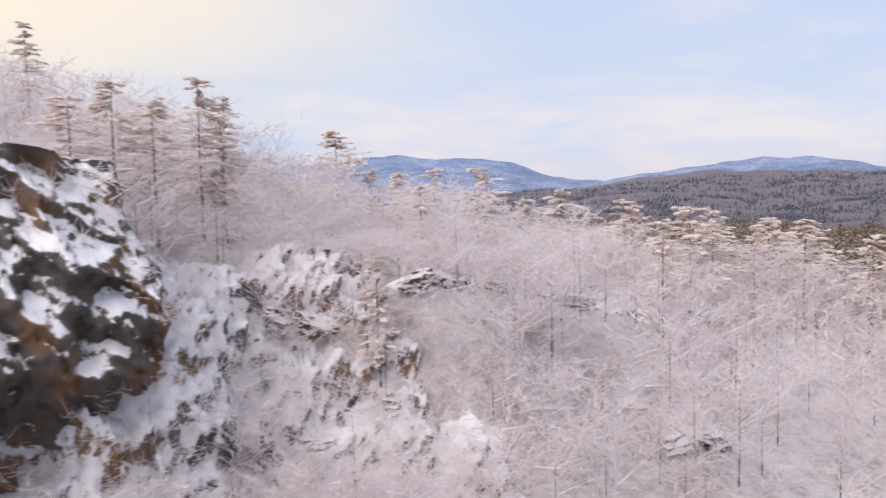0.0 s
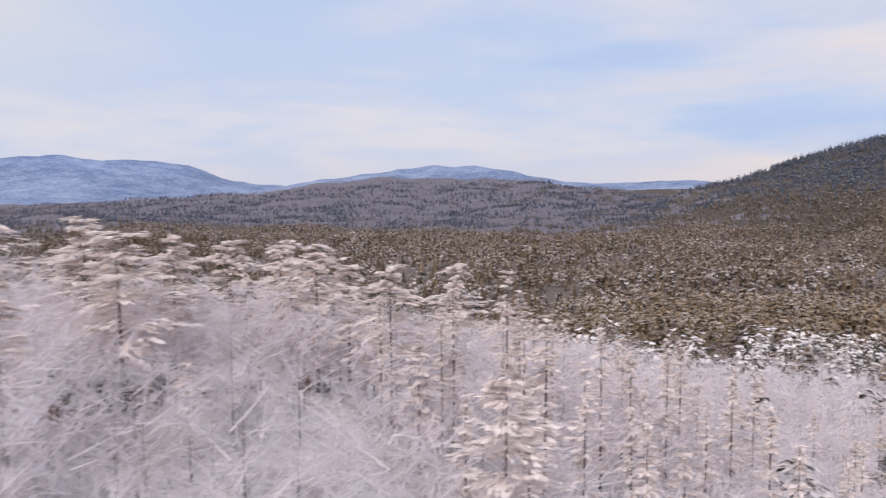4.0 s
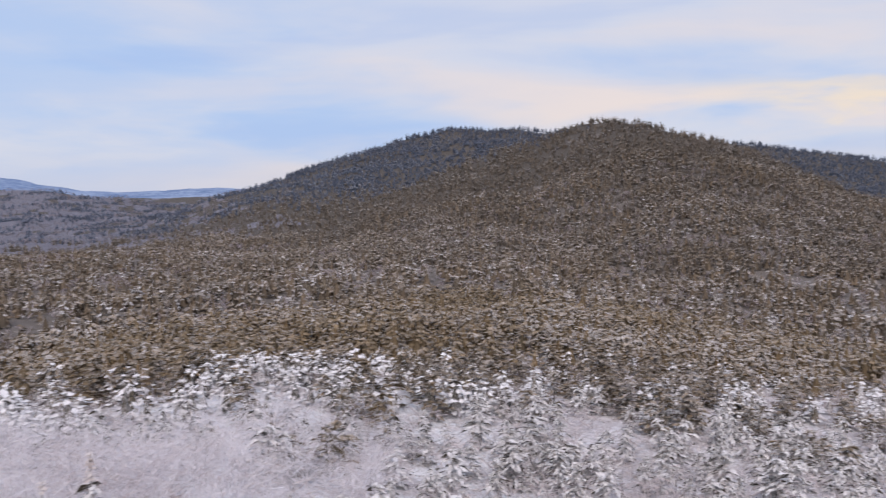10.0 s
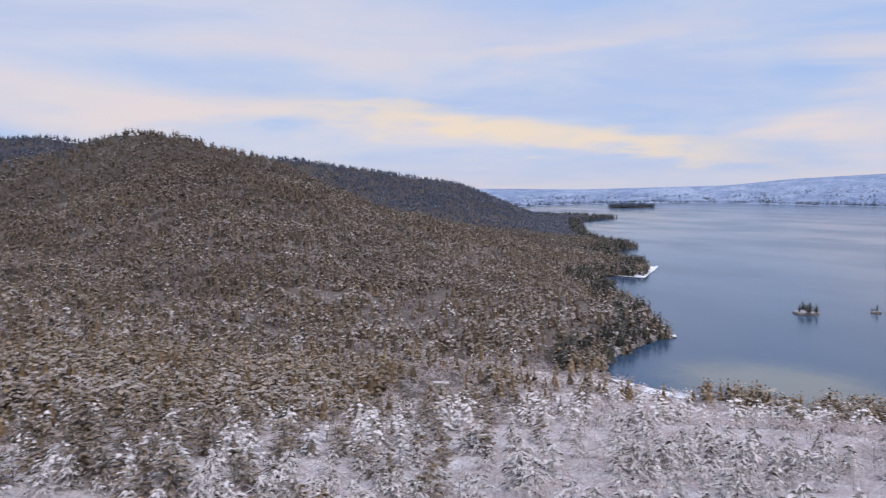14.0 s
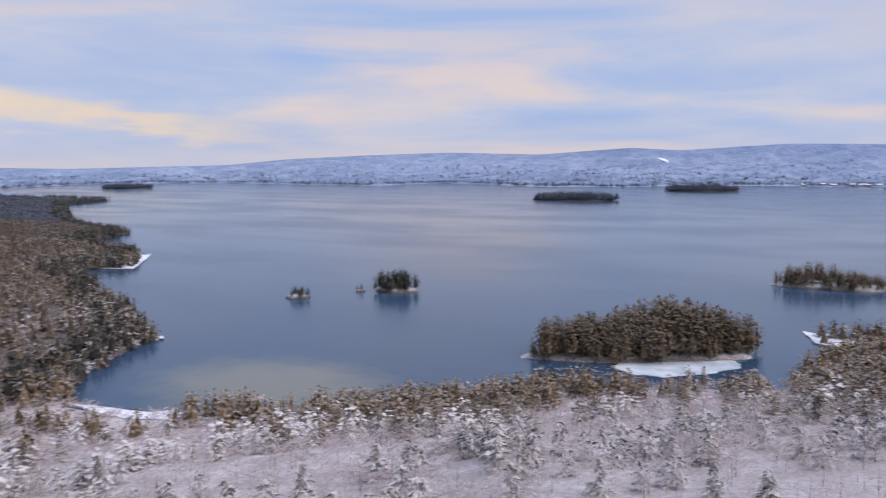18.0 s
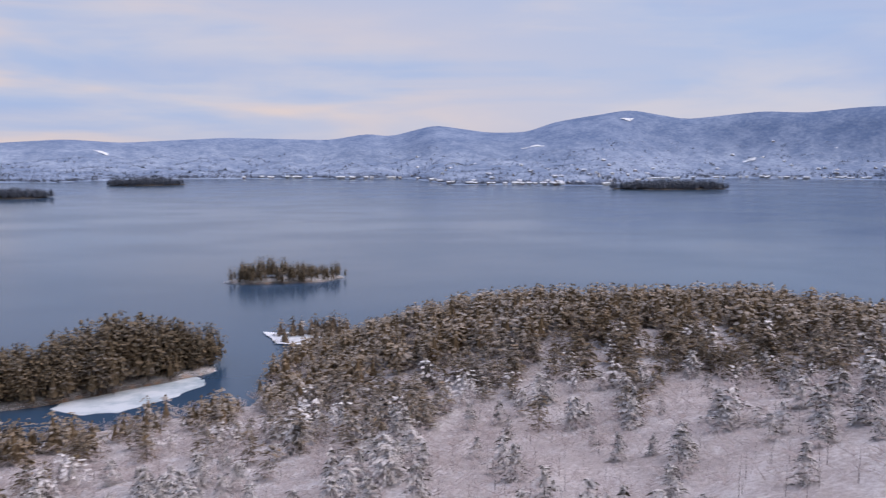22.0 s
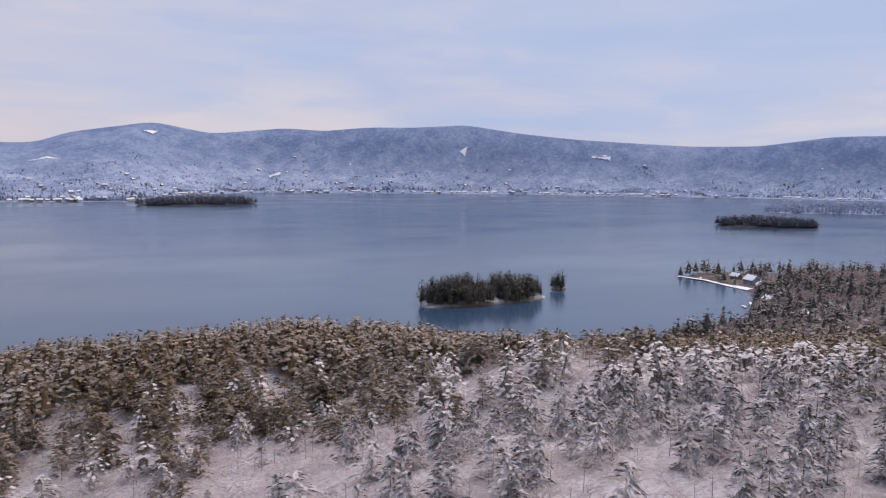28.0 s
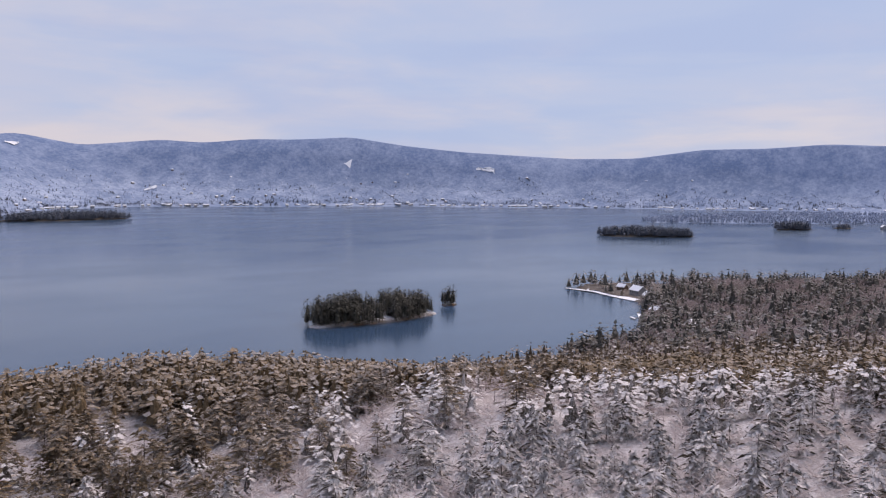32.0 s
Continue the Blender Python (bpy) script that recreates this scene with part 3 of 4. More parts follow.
def tiered_crown(seed, tiers, bare, wide, sprays=14, size=0.030, sag=0.05, cone=False, per=(4, 7)):
    """A pine of tiered boughs, each carrying flat sprays; sag bends the boughs down under snow."""
    rs = np.random.RandomState(seed)
    vs, fs, n = [], [], 0
    for k in range(tiers):
        q = min(max((k + rs.uniform(-0.25, 0.25)) / (tiers - 1), 0), 1)
        prof = 1.02 - 0.86 * q ** 1.25 if cone else max(0.34, 0.55 + 0.5 * math.sin(math.pi * min(1, 0.2 + 0.62 * q)) - 0.62 * q ** 2.4)
        for j in range(rs.randint(*per)):
            z = bare + (0.97 - bare) * q + rs.uniform(-0.022, 0.022)
            L = wide * prof * rs.uniform(0.5, 1.15)
            ang, lift = rs.uniform(0, 6.28), rs.uniform(-0.22, 0.26)
            stick = np.array([(0, 0.006, z), (0, -0.006, z), (L * 0.9, 0, z + lift * L * 0.8 - sag * L)])
            parts, faces = [stick], [np.array([(0, 1, 2)])]
            m = 3
            for c in range(sprays):
                f = 0.16 + 0.86 * (c + rs.uniform(0, 1)) / sprays
                side = rs.uniform(-1, 1) * 0.34 * L * (1.15 - f)
                ln, wd = size * rs.uniform(0.6, 1.4), 0.45 * size * rs.uniform(0.6, 1.4)
                zz = z + lift * L * f - sag * L * f * f + rs.uniform(-0.25, 0.3) * size
                v = np.array([(f * L - ln, side, zz), (f * L, side + wd, zz + rs.uniform(-1.0, 0.5) * wd), (f * L + ln, side * 1.3, zz - ln * (2 * sag * f + rs.uniform(0, 0.4))), (f * L, side - wd, zz + rs.uniform(-1.0, 0.5) * wd)])
                parts.append(v)
                faces.append(np.array([(0, 2, 1), (0, 3, 2)]) + m)
                m += 4
            vs.append(rotz(np.concatenate(parts), ang))
            fs.append(np.concatenate(faces) + n)
            n += m
    return np.concatenate(vs), np.concatenate(fs)


def hill_conifers():
    return [[(*clump_crown(20 + i, 5, 0.50, 0.0, i % 5 != 0, 0.34, 5), 0)] for i in range(10)]


def far_conifers():
    return [[(*clump_crown(40 + i, 44, 0.38 + 0.05 * (i % 3), 0.10, i % 5 != 0, 0.15), 0)] for i in range(10)]


def mid_conifers():
    return [[(*tiered_crown(60 + i, 8, 0.06, 0.42 + 0.05 * (i % 3), 5, 0.080, 0.30, i % 3 == 0, (5, 8)), 0), (*trunk_shape(0.9, 0.013, 3, 1, i), 1)] for i in range(8)]


def round_conifers():
    return [[(*tiered_crown(70 + i, 8, 0.10, 0.40 + 0.05 * (i % 3), 4, 0.085, 0.10, False, (4, 7)), 0), (*trunk_shape(0.9, 0.013, 3, 1, i), 1)] for i in range(8)]


def mid_bare():
    return [[(*bare_crown(80 + i, 1.0, 0.36, 8, 4, 2, 0.012), 0), (*trunk_shape(0.85, 0.010, 3, 1, i), 1)] for i in range(8)]


def far_bare():
    return [[(*bare_crown(90 + i, 1.0, 0.34, 5, 4, 0, 0.07), 0)] for i in range(6)]


def bush():
    return [[(*bare_crown(110 + i, 1.0, 0.70, 5, 5, 0, 0.040), 0)] for i in range(8)]


def fine_bush():
    return [[(*bare_crown(150 + i, 1.0, 0.65, 6, 5, 3, 0.014), 0)] for i in range(8)]


def crest_bare():
    return [[(*bare_crown(170 + i, 1.0, 0.38, 8, 4, 3, 0.0105), 0), (*trunk_shape(0.85, 0.006, 3, 1, i), int(i % 4 == 0))] for i in range(8)]


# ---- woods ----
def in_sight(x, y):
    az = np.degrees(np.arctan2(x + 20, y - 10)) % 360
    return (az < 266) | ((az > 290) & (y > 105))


def rocks_clear(x, y):
    """Keeps the broken rock face open."""
    x, y = x - KNOLL[0], y - KNOLL[1]
    return ~((x > -120) & (x < -89) & (y > 159) & (y < 165))


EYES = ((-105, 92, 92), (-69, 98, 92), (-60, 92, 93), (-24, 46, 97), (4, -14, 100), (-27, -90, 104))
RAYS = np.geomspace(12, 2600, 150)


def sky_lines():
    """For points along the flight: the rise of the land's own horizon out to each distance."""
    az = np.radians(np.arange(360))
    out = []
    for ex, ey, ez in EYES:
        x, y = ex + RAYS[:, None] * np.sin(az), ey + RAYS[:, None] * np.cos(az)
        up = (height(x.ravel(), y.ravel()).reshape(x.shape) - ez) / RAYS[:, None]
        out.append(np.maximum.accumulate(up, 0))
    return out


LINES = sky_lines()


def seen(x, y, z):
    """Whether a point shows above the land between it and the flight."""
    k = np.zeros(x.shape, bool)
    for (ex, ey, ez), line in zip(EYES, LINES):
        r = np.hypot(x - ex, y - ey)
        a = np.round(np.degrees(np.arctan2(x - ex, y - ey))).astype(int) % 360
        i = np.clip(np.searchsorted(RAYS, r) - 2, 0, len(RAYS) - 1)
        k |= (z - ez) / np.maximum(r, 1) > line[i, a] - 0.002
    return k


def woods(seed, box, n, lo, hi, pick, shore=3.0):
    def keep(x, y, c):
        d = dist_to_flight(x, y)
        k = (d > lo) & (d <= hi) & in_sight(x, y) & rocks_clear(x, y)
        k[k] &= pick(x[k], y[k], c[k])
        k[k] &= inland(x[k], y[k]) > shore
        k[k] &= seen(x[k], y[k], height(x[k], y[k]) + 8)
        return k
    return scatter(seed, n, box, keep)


def plant(name, seed, box, n, lo, hi, pick, small, tall, shapes, mats, label, category, shore=3.0):
    x, y, z, s, a = woods(seed, box, n, lo, hi, pick, shore)
    print(name, len(x), len(x) * sum(len(f) * (f.shape[1] - 2) for p in shapes for v, f, k in p) // len(shapes))
    return stuff(name, np.stack([x, y, z - 0.3], 1), small + (tall - small) * s, a, shapes, mats, label, category)


NEAR = (-520, -520, 520, 460)
MID, WIDE = (-1000, -850, 900, 920), (60, -1450, 2100, 2300)
snowy = lambda x, y, c: c < pine_share(x, y) * snow_share(x, y)
dusted = lambda x, y, c: c < pine_share(x, y) * (1 - snow_share(x, y))
CLOSE_PINES, ROUND_PINES, FAR_PINES = mid_conifers(), round_conifers(), far_conifers()
plant("snowy_pine_wood", 1, NEAR, 30000, 45, 170, snowy, 4.5, 9.5, CLOSE_PINES, [M_PINE, M_BARK], "snow-laden pines standing close on the ridge slopes", "pine trees")
plant("snowy_pine_slope", 8, NEAR, 38000, 170, 350, snowy, 6, 11, FAR_PINES, [M_PINE], "snow-laden pines massed on the lower slopes", "pine trees")
plant("brown_pine_wood", 6, NEAR, 28000, 45, 225, dusted, 7, 12, ROUND_PINES, [M_BROWN, M_BARK], "olive-brown pines thinly dusted with snow", "pine trees")
plant("brown_pine_slope", 9, NEAR, 52000, 225, 350, dusted, 8, 13, FAR_PINES, [M_BROWN], "olive-brown pines massed along the southern crest", "pine trees")
plant("frosted_wood", 2, NEAR, 17000, 24, 230, lambda x, y, c: c > pine_share(x, y), 3.5, 7.5, mid_bare(), [M_FROST, M_BARK], "leafless trees white with hoar frost", "bare trees")
plant("frosted_brush", 7, NEAR, 76000, 75, 370, lambda x, y, c: c > pine_share(x, y) * 0.8 - 0.1, 2.0, 4.6, bush(), [M_FROST], "low frosted brush covering the slopes", "brush")
plant("frosted_thicket", 16, (-200, -190, 130, 200), 7000, 14, 85, lambda x, y, c: c < 0.9, 1.8, 4.2, fine_bush(), [M_RIME], "fine frosted brush below the flight", "brush")
patchy = lambda x, y: 0.50 + 0.65 * fuzz(x, y, 170, 41) + 0.40 * fuzz(x, y, 60, 42)
VALLEY_PINES = [[(*clump_crown(240 + i, 13, 0.44, 0.05, i % 5 != 0, 0.22, 5), 0)] for i in range(10)]
plant("pine_forest", 3, MID, 70000, 350, 560, lambda x, y, c: (c < patchy(x, y) * 0.9 + 0.25) & (x > -480), 7.5, 13, VALLEY_PINES, [M_VALE], "olive-brown pines dusted with snow on the valley floor", "pine forest")
plant("valley_forest", 17, MID, 90000, 560, 1000, lambda x, y, c: (x > -480) & (c < patchy(x, y) * 0.9 + 0.25), 7.0, 11.5, VALLEY_PINES, [M_VALE], "brown pines thinly snowed, far across the valley", "pine forest")
plant("snowy_pine_forest", 15, MID, 34000, 345, 800, lambda x, y, c: c < 0.46 - step(np.hypot(x + 50, y - 80), 420, 640) * 0.42 + 0.5 * fuzz(x, y, 80, 44), 7, 12, VALLEY_PINES, [M_VALESNOW], "snow-laden pines scattered through the valley forest", "pine forest")
plant("bare_forest", 4, MID, 44000, 350, 860, lambda x, y, c: c < 0.85 - patchy(x, y) * 0.8, 4, 8, far_bare(), [M_TWIG], "leafless brown woods with frosted twigs", "bare forest")


def hill_share(x, y):
    """Pines thick on the great hill, in clusters over the northern valley."""
    az = np.degrees(np.arctan2(x + 60, y - 90)) % 360
    k = step(az, 66, 84) * (az < 300)
    return (0.78 + 0.35 * fuzz(x, y, 300, 43) + 0.25 * fuzz(x, y, 90, 45)) * k + (1 - k) * (0.12 + 0.42 * fuzz(x, y, 190, 47) + 0.15 * fuzz(x, y, 50, 49))


HILL_BARE = [[(*bare_crown(130 + i, 1.0, 0.50, 3, 2, 0, 0.16), 0)] for i in range(5)]
# rises towards the farther shoulders, where pines take the haze-tinted needles
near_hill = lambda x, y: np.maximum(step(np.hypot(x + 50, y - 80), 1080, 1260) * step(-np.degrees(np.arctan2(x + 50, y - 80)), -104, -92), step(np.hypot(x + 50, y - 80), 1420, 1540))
thick = lambda x, y, c: c < hill_share(x, y) * (1.15 - step(np.hypot(x, y), 1400, 2200) * 0.5)
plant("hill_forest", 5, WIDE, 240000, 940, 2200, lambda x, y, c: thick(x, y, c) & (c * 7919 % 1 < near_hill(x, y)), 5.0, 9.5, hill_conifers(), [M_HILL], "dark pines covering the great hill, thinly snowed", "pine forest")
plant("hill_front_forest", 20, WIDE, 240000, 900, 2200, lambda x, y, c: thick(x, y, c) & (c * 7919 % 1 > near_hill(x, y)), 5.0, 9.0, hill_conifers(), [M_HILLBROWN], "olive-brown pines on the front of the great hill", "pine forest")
plant("hill_foot_forest", 22, (480, -320, 1100, 620), 26000, 560, 960, lambda x, y, c: c < hill_share(x, y), 5.0, 9.0, hill_conifers(), [M_HILLBROWN], "olive-brown pines at the foot of the great hill", "pine forest")
plant("hill_bare_wood", 10, WIDE, 90000, 820, 2300, lambda x, y, c: c < 0.55 - 0.9 * hill_share(x, y), 4, 7, HILL_BARE, [M_HILLTWIG], "leafless frosted woods in patches on the great hill", "bare forest")
POINT_PINES = [[(*clump_crown(260 + i, 24, 0.42, 0.14, True, 0.17, 5), 0)] for i in range(10)]
by_shore = lambda x, y, c: inland(x, y) < 34
plant("shore_pines", 18, (250, -1450, 2000, -150), 30000, 330, 2400, by_shore, 8, 15, VALLEY_PINES, [M_DARK], "dark pines along the cove and its points", "pine trees")
POINT = (-1150, -640, -440, -120)
HOMES = ((-736, -462, 24), (-716, -442, 18), (-642, -396, 16), (-592, -344, 13), (-760, -492, 14))
homes_clear = lambda x, y: np.minimum.reduce([np.hypot(x - hx, y - hy) - r for hx, hy, r in HOMES]) > 0
plant("point_pines", 19, POINT, 9000, 330, 1300, lambda x, y, c: homes_clear(x, y) & (c < np.where((x < -690) & (inland(x, y) < 45), 0.20, 0.22 + 0.3 * (inland(x, y) < 40) + 0.50 * fuzz(x, y, 60, 48))), 9, 19, POINT_PINES, [M_POINT], "tall dark pines on the wooded point", "pine trees")
plant("point_bare_wood", 25, POINT, 14000, 330, 1300, lambda x, y, c: homes_clear(x, y) & (c < 0.75 - 0.5 * fuzz(x, y, 60, 48)) & ((x > -690) | (inland(x, y) > 60)), 5, 10, far_bare(), [M_TWIG], "leafless frosted woods among the pines of the point", "bare trees")
CREST = (-181, 100, 144, 245)
FINE_BARE = [[(*bare_crown(180 + i, 1.0, 0.38, 10, 6, 5, 0.0068), 0), (*trunk_shape(0.85, 0.006, 4, 1, i), int(i % 4 == 0))] for i in range(8)]
plant("crest_wood", 13, CREST, 5300, 26, 75, lambda x, y, c: c > pine_share(x, y), 4.5, 9.0, FINE_BARE, [M_RIME, M_BARK], "thick leafless crest woods white with rime", "bare trees")
plant("crest_wood_slope", 24, CREST, 5300, 75, 170, lambda x, y, c: c > pine_share(x, y), 4.5, 9.0, crest_bare(), [M_RIME, M_BARK], "leafless rime-white woods on the crest's far side", "bare trees")
plant("crest_brush", 14, CREST, 8500, 18, 150, lambda x, y, c: c < 0.85, 1.4, 4.0, fine_bush(), [M_RIME], "rime-white brush between the crest trees", "brush")


# ---- single trees near the flight ----
def tree_kind(name, crown, trunk, mat, label, category):
    """A tree with its trunk and crown, of unit height, kept below the ground until copied."""
    base = new(name)
    mesh_object("trunk", trunk[0], [trunk[1]], [M_BARK], base, smooth=True)
    mesh_object("crown", crown[0], [crown[1]], [mat], base)
    return tagged(base, label, category)


def grove(kinds, spots, group):
    """Sets trees at (x, y, height, turn); the first of each kind is moved, the rest are copies."""
    used = set()
    rs = np.random.RandomState(len(spots))
    zs = height(np.array([s[0] for s in spots]), np.array([s[1] for s in spots]))
    for (x, y, h, a), z in zip(spots, zs):
        i = rs.randint(0, len(kinds))
        wide = h * rs.uniform(0.85, 1.15)
        m = Matrix.LocRotScale((x, y, z - 0.15), Euler((0, 0, a)), (wide, wide, h))
        if i in used:
            t = copy_thing(kinds[i], m)
            t.scale = (wide, wide, h)
        else:
            t = kinds[i]
            t.matrix_basis = m
            used.add(i)
        tagged(t, group=group)
    for i, k in enumerate(kinds):
        if i not in used:
            for c in list(k.children):
                bpy.data.objects.remove(c)
            bpy.data.objects.remove(k)


def spots(seed, n, box, lo, hi, pick, small, tall, apart):
    x, y, z, s, a = woods(seed, box, n, lo, hi, pick)
    out = []
    for i in range(len(x)):
        if all((x[i] - o[0]) ** 2 + (y[i] - o[1]) ** 2 > apart ** 2 for o in out):
            out.append((float(x[i]), float(y[i]), float(small + (tall - small) * s[i]), float(a[i])))
    return out


white_pines = [tree_kind("white_pine", tiered_crown(201 + i, 13 + i % 3, 0.30 + 0.03 * (i % 4), 0.30 + 0.02 * (i % 3)), trunk_shape(0.96, 0.013, 8, 6, 200 + i, 0.003), M_HOAR,
                         "tall white pine with snow along its tiered boughs", "pine tree") for i in range(6)]
CREST_PINES = (
    (-64, 178, 13.6), (-61, 175, 10.5), (-52, 184, 14.3), (-50, 179, 15.2), (-52, 167, 14), (-45, 167, 12.2), (-43, 163, 13.8), (-46, 155, 10.1), (-38, 157, 12.7), (-43.3, 144.2, 13), (-38, 146, 11.4),
    (-26, 148, 12.8), (-27, 143, 12.2), (-26.5, 136, 12.7), (-24, 132, 13.1), (-18, 131, 14.1), (-27.5, 122.5, 14), (-29, 119, 13), (-93, 153, 12), (-90, 154, 11), (-86, 156, 13), (-84, 157, 11), (-99, 146, 8),
    (-96, 152, 11), (-60, 170, 9.9), (-37, 159, 13.9), (-23, 158, 14.4), (-23, 150, 13.8), (-20, 146, 12), (-12, 140, 13.9), (-16, 131, 13), (-24, 126, 12.7), (-20, 122, 13.2), (-17, 121, 12), (-15, 119, 13),
    (-6, 121, 14), (-5, 117, 13), (-13, 112, 13), (-16, 128, 11.2), (-9, 125, 12.2), (4, 126, 12.5), (2, 117, 13), (-35.4, 120.7, 11.5), (-10, 133, 11), (10, 121, 12), (-2, 141, 12), (-30, 165, 12))
on_rim = lambda x, y: x > -30 and y < 134
grove(white_pines, [(x, y, h, i * 2.4) for i, (x, y, h) in enumerate(CREST_PINES) if not on_rim(x, y)], "white pines on the rocky crest")
poles = [tree_kind("frosted_larch", tiered_crown(241 + i, 18, 0.20, 0.075 + 0.015 * i, 7, 0.020), trunk_shape(0.97, 0.010, 8, 6, 240 + i, 0.003), M_HOAR, "slender bare larch with short frosted branches", "larch tree") for i in range(3)]
grove(poles, [(x, y, h, i * 1.7) for i, (x, y, h) in enumerate(CREST_PINES) if on_rim(x, y)] + spots(23, 500, (-34, 100, 34, 136), 36, 120, lambda x, y, c: c < 0.6, 8, 12.5, 4.2)[:36], "larches on the rim of the crest")
grove([tree_kind("white_pine", tiered_crown(231 + i, 11, 0.30, 0.20), trunk_shape(0.96, 0.011, 8, 6, 210 + i, 0.003), M_HOAR, "slender pine white with hoar frost", "pine tree") for i in range(3)],
      spots(11, 900, (-146, 112, 60, 225), 40, 190, lambda x, y, c: c < 0.5, 6, 11, 8.0)[:90], "white pines on the rocky crest")
near_pines = [tree_kind("snowy_pine", tiered_crown(221 + i, 10, 0.05, 0.40 + 0.03 * i, 8, 0.060, 0.30, i % 2 == 0, (6, 9)), trunk_shape(0.95, 0.018, 8, 4, 220 + i, 0.004), M_PINE,
                      "young pine bowed under clumps of snow", "pine tree") for i in range(5)]
grove(near_pines, spots(12, 4200, (-230, -260, 260, 85), 44, 190, lambda x, y, c: c < 0.10 + 0.5 * pine_share(x, y), 4.5, 9, 6.0)[:300], "snowy pines below the flight")


# ---- rock face ----
def rock_material(name, lean):
    m, n = material(name)
    g = where(n)
    pos = g.outputs["Position"]
    sepn = n.add("ShaderNodeSeparateXYZ", {0: g.outputs["Normal"]})
    st = n.add("ShaderNodeMapping", {0: pos, 3: (0.35, 0.35, 1.4)})
    a, b, c = n.noise(st.outputs[0], 0.7, 6, 0.6), n.noise(pos, 0.25, 4), n.noise(pos, 2.1, 7, 0.78)
    stone = n.mix(a, (0.045, 0.042, 0.045), (0.20, 0.17, 0.15))
    stone = n.mix(n.ramp(b, 0.48, 0.64), stone, (0.23, 0.135, 0.078))
    lie = n.math("ADD", n.math("MULTIPLY", sepn.outputs[2], 0.75), n.math("MULTIPLY", c, 1.3))
    finish(n, n.mix(n.ramp(lie, lean, lean + 0.2), stone, SNOW), 0.9, c, 0.7, 0.25)
    return m


M_ROCK = rock_material("snowy_rock", 0.79)
M_CLIFF = rock_material("rust_stained_rock", 0.98)
M_SLOPE = rock_material("snow_clad_rock", 0.66)
M_SHOREROCK = rock_material("shore_rock", 1.24)


def boulder(seed, size, flat=0.7):
    """A broken block: planes cut off a ball, then bedding steps and rough grain."""
    rs = np.random.RandomState(seed)
    bm = bmesh.new()
    bmesh.ops.create_icosphere(bm, subdivisions=4, radius=0.62)
    cuts = [(Vector(rs.normal(size=3)).normalized(), rs.uniform(0.22, 0.46)) for _ in range(13)]
    shift = Vector((seed * 1.7, 0, 0))
    for v in bm.verts:
        for nrm, d in cuts:
            over = v.co.dot(nrm) - d
            if over > 0:
                v.co -= nrm * over * 0.93
        q = v.co
        grain = 0.10 * noise.noise(q * 2.6 + shift) + 0.05 * noise.noise(q * 7 + shift) + 0.025 * noise.noise(q * 17 + shift)
        bed = 0.035 * (1 if math.sin(q.z * 24 + 3 * noise.noise(q * 2 + shift)) > 0 else -1)
        v.co += q.normalized() * (grain + bed)
        v.co = Vector((v.co.x * size, v.co.y * size, v.co.z * size * flat))
    me = bpy.data.meshes.new("rock_outcrop")
    bm.to_mesh(me)
    bm.free()
    me.materials.append(M_ROCK)
    return me


def cliff_wall(name, x0, y0, x1, y1, low, high, seed, label):
    """A stepped face with ledges and an undercut, from low to high."""
    nu, nv = 210, 150
    rs = np.random.RandomState(seed)
    u, v = np.meshgrid(np.linspace(0, 1, nu), np.linspace(0, 1, nv))
    L = math.hypot(x1 - x0, y1 - y0)
    nx, ny = (y1 - y0) / L, -(x1 - x0) / L
    out = np.zeros(u.shape)
    for j in range(nv):
        for i in range(nu):
            p = Vector((u[j, i] * L, v[j, i] * (high - low) + 0.4 * u[j, i] * L, seed * 1.7))
            slab = noise.noise(p * 0.21) + 0.5 * noise.noise(p * 0.47)
            cell = noise.noise(Vector((math.floor(p.x * 0.30 + 1.6 * slab), math.floor(p.y * 0.42 + 1.2 * slab), seed)) * 7.31)
            out[j, i] = 1.7 * (1 - 2 * abs(slab)) + 1.1 * cell + 0.8 * noise.noise(p * 1.1) + 0.40 * noise.noise(p * 2.7)
    out += 1.4 * np.exp(-((v - 0.60) / 0.10) ** 2) - 2.6 * np.exp(-((v - 0.30) / 0.13) ** 2) - 6.5 * step(v, 0.66, 1.0) - 4.0 * (2 * abs(u - 0.5)) ** 4
    x, y = x0 + (x1 - x0) * u + nx * out, y0 + (y1 - y0) * u + ny * out
    z = low + (high - low) * v + 0.5 * np.sin(u * 11) * v
    verts = np.stack([x.ravel(), y.ravel(), z.ravel()], 1)
    back = verts.copy()
    back[:, 0] -= nx * 9
    back[:, 1] -= ny * 9
    back[:, 2] -= 1.5
    i = (np.arange(nv - 1)[:, None] * nu + np.arange(nu - 1)).ravel()
    q = np.stack([i, i + 1, i + 1 + nu, i + nu], 1)
    m = nu * nv
    rim = []
    for a, b in list(zip(range((nv - 1) * nu, nv * nu - 1), range((nv - 1) * nu + 1, nv * nu))):
        rim.append((a, b, b + m, a + m))
    for k in range(nv - 1):
        rim.append((k * nu + nu - 1, (k + 1) * nu + nu - 1 + 0, (k + 1) * nu + nu - 1 + m, k * nu + nu - 1 + m)[::-1])
        rim.append((k * nu, (k + 1) * nu, (k + 1) * nu + m, k * nu + m))
    ob = mesh_object(name, np.concatenate([verts, back]), [q, np.array(rim)], [M_CLIFF], smooth=True)
    return tagged(ob, label, "cliff")


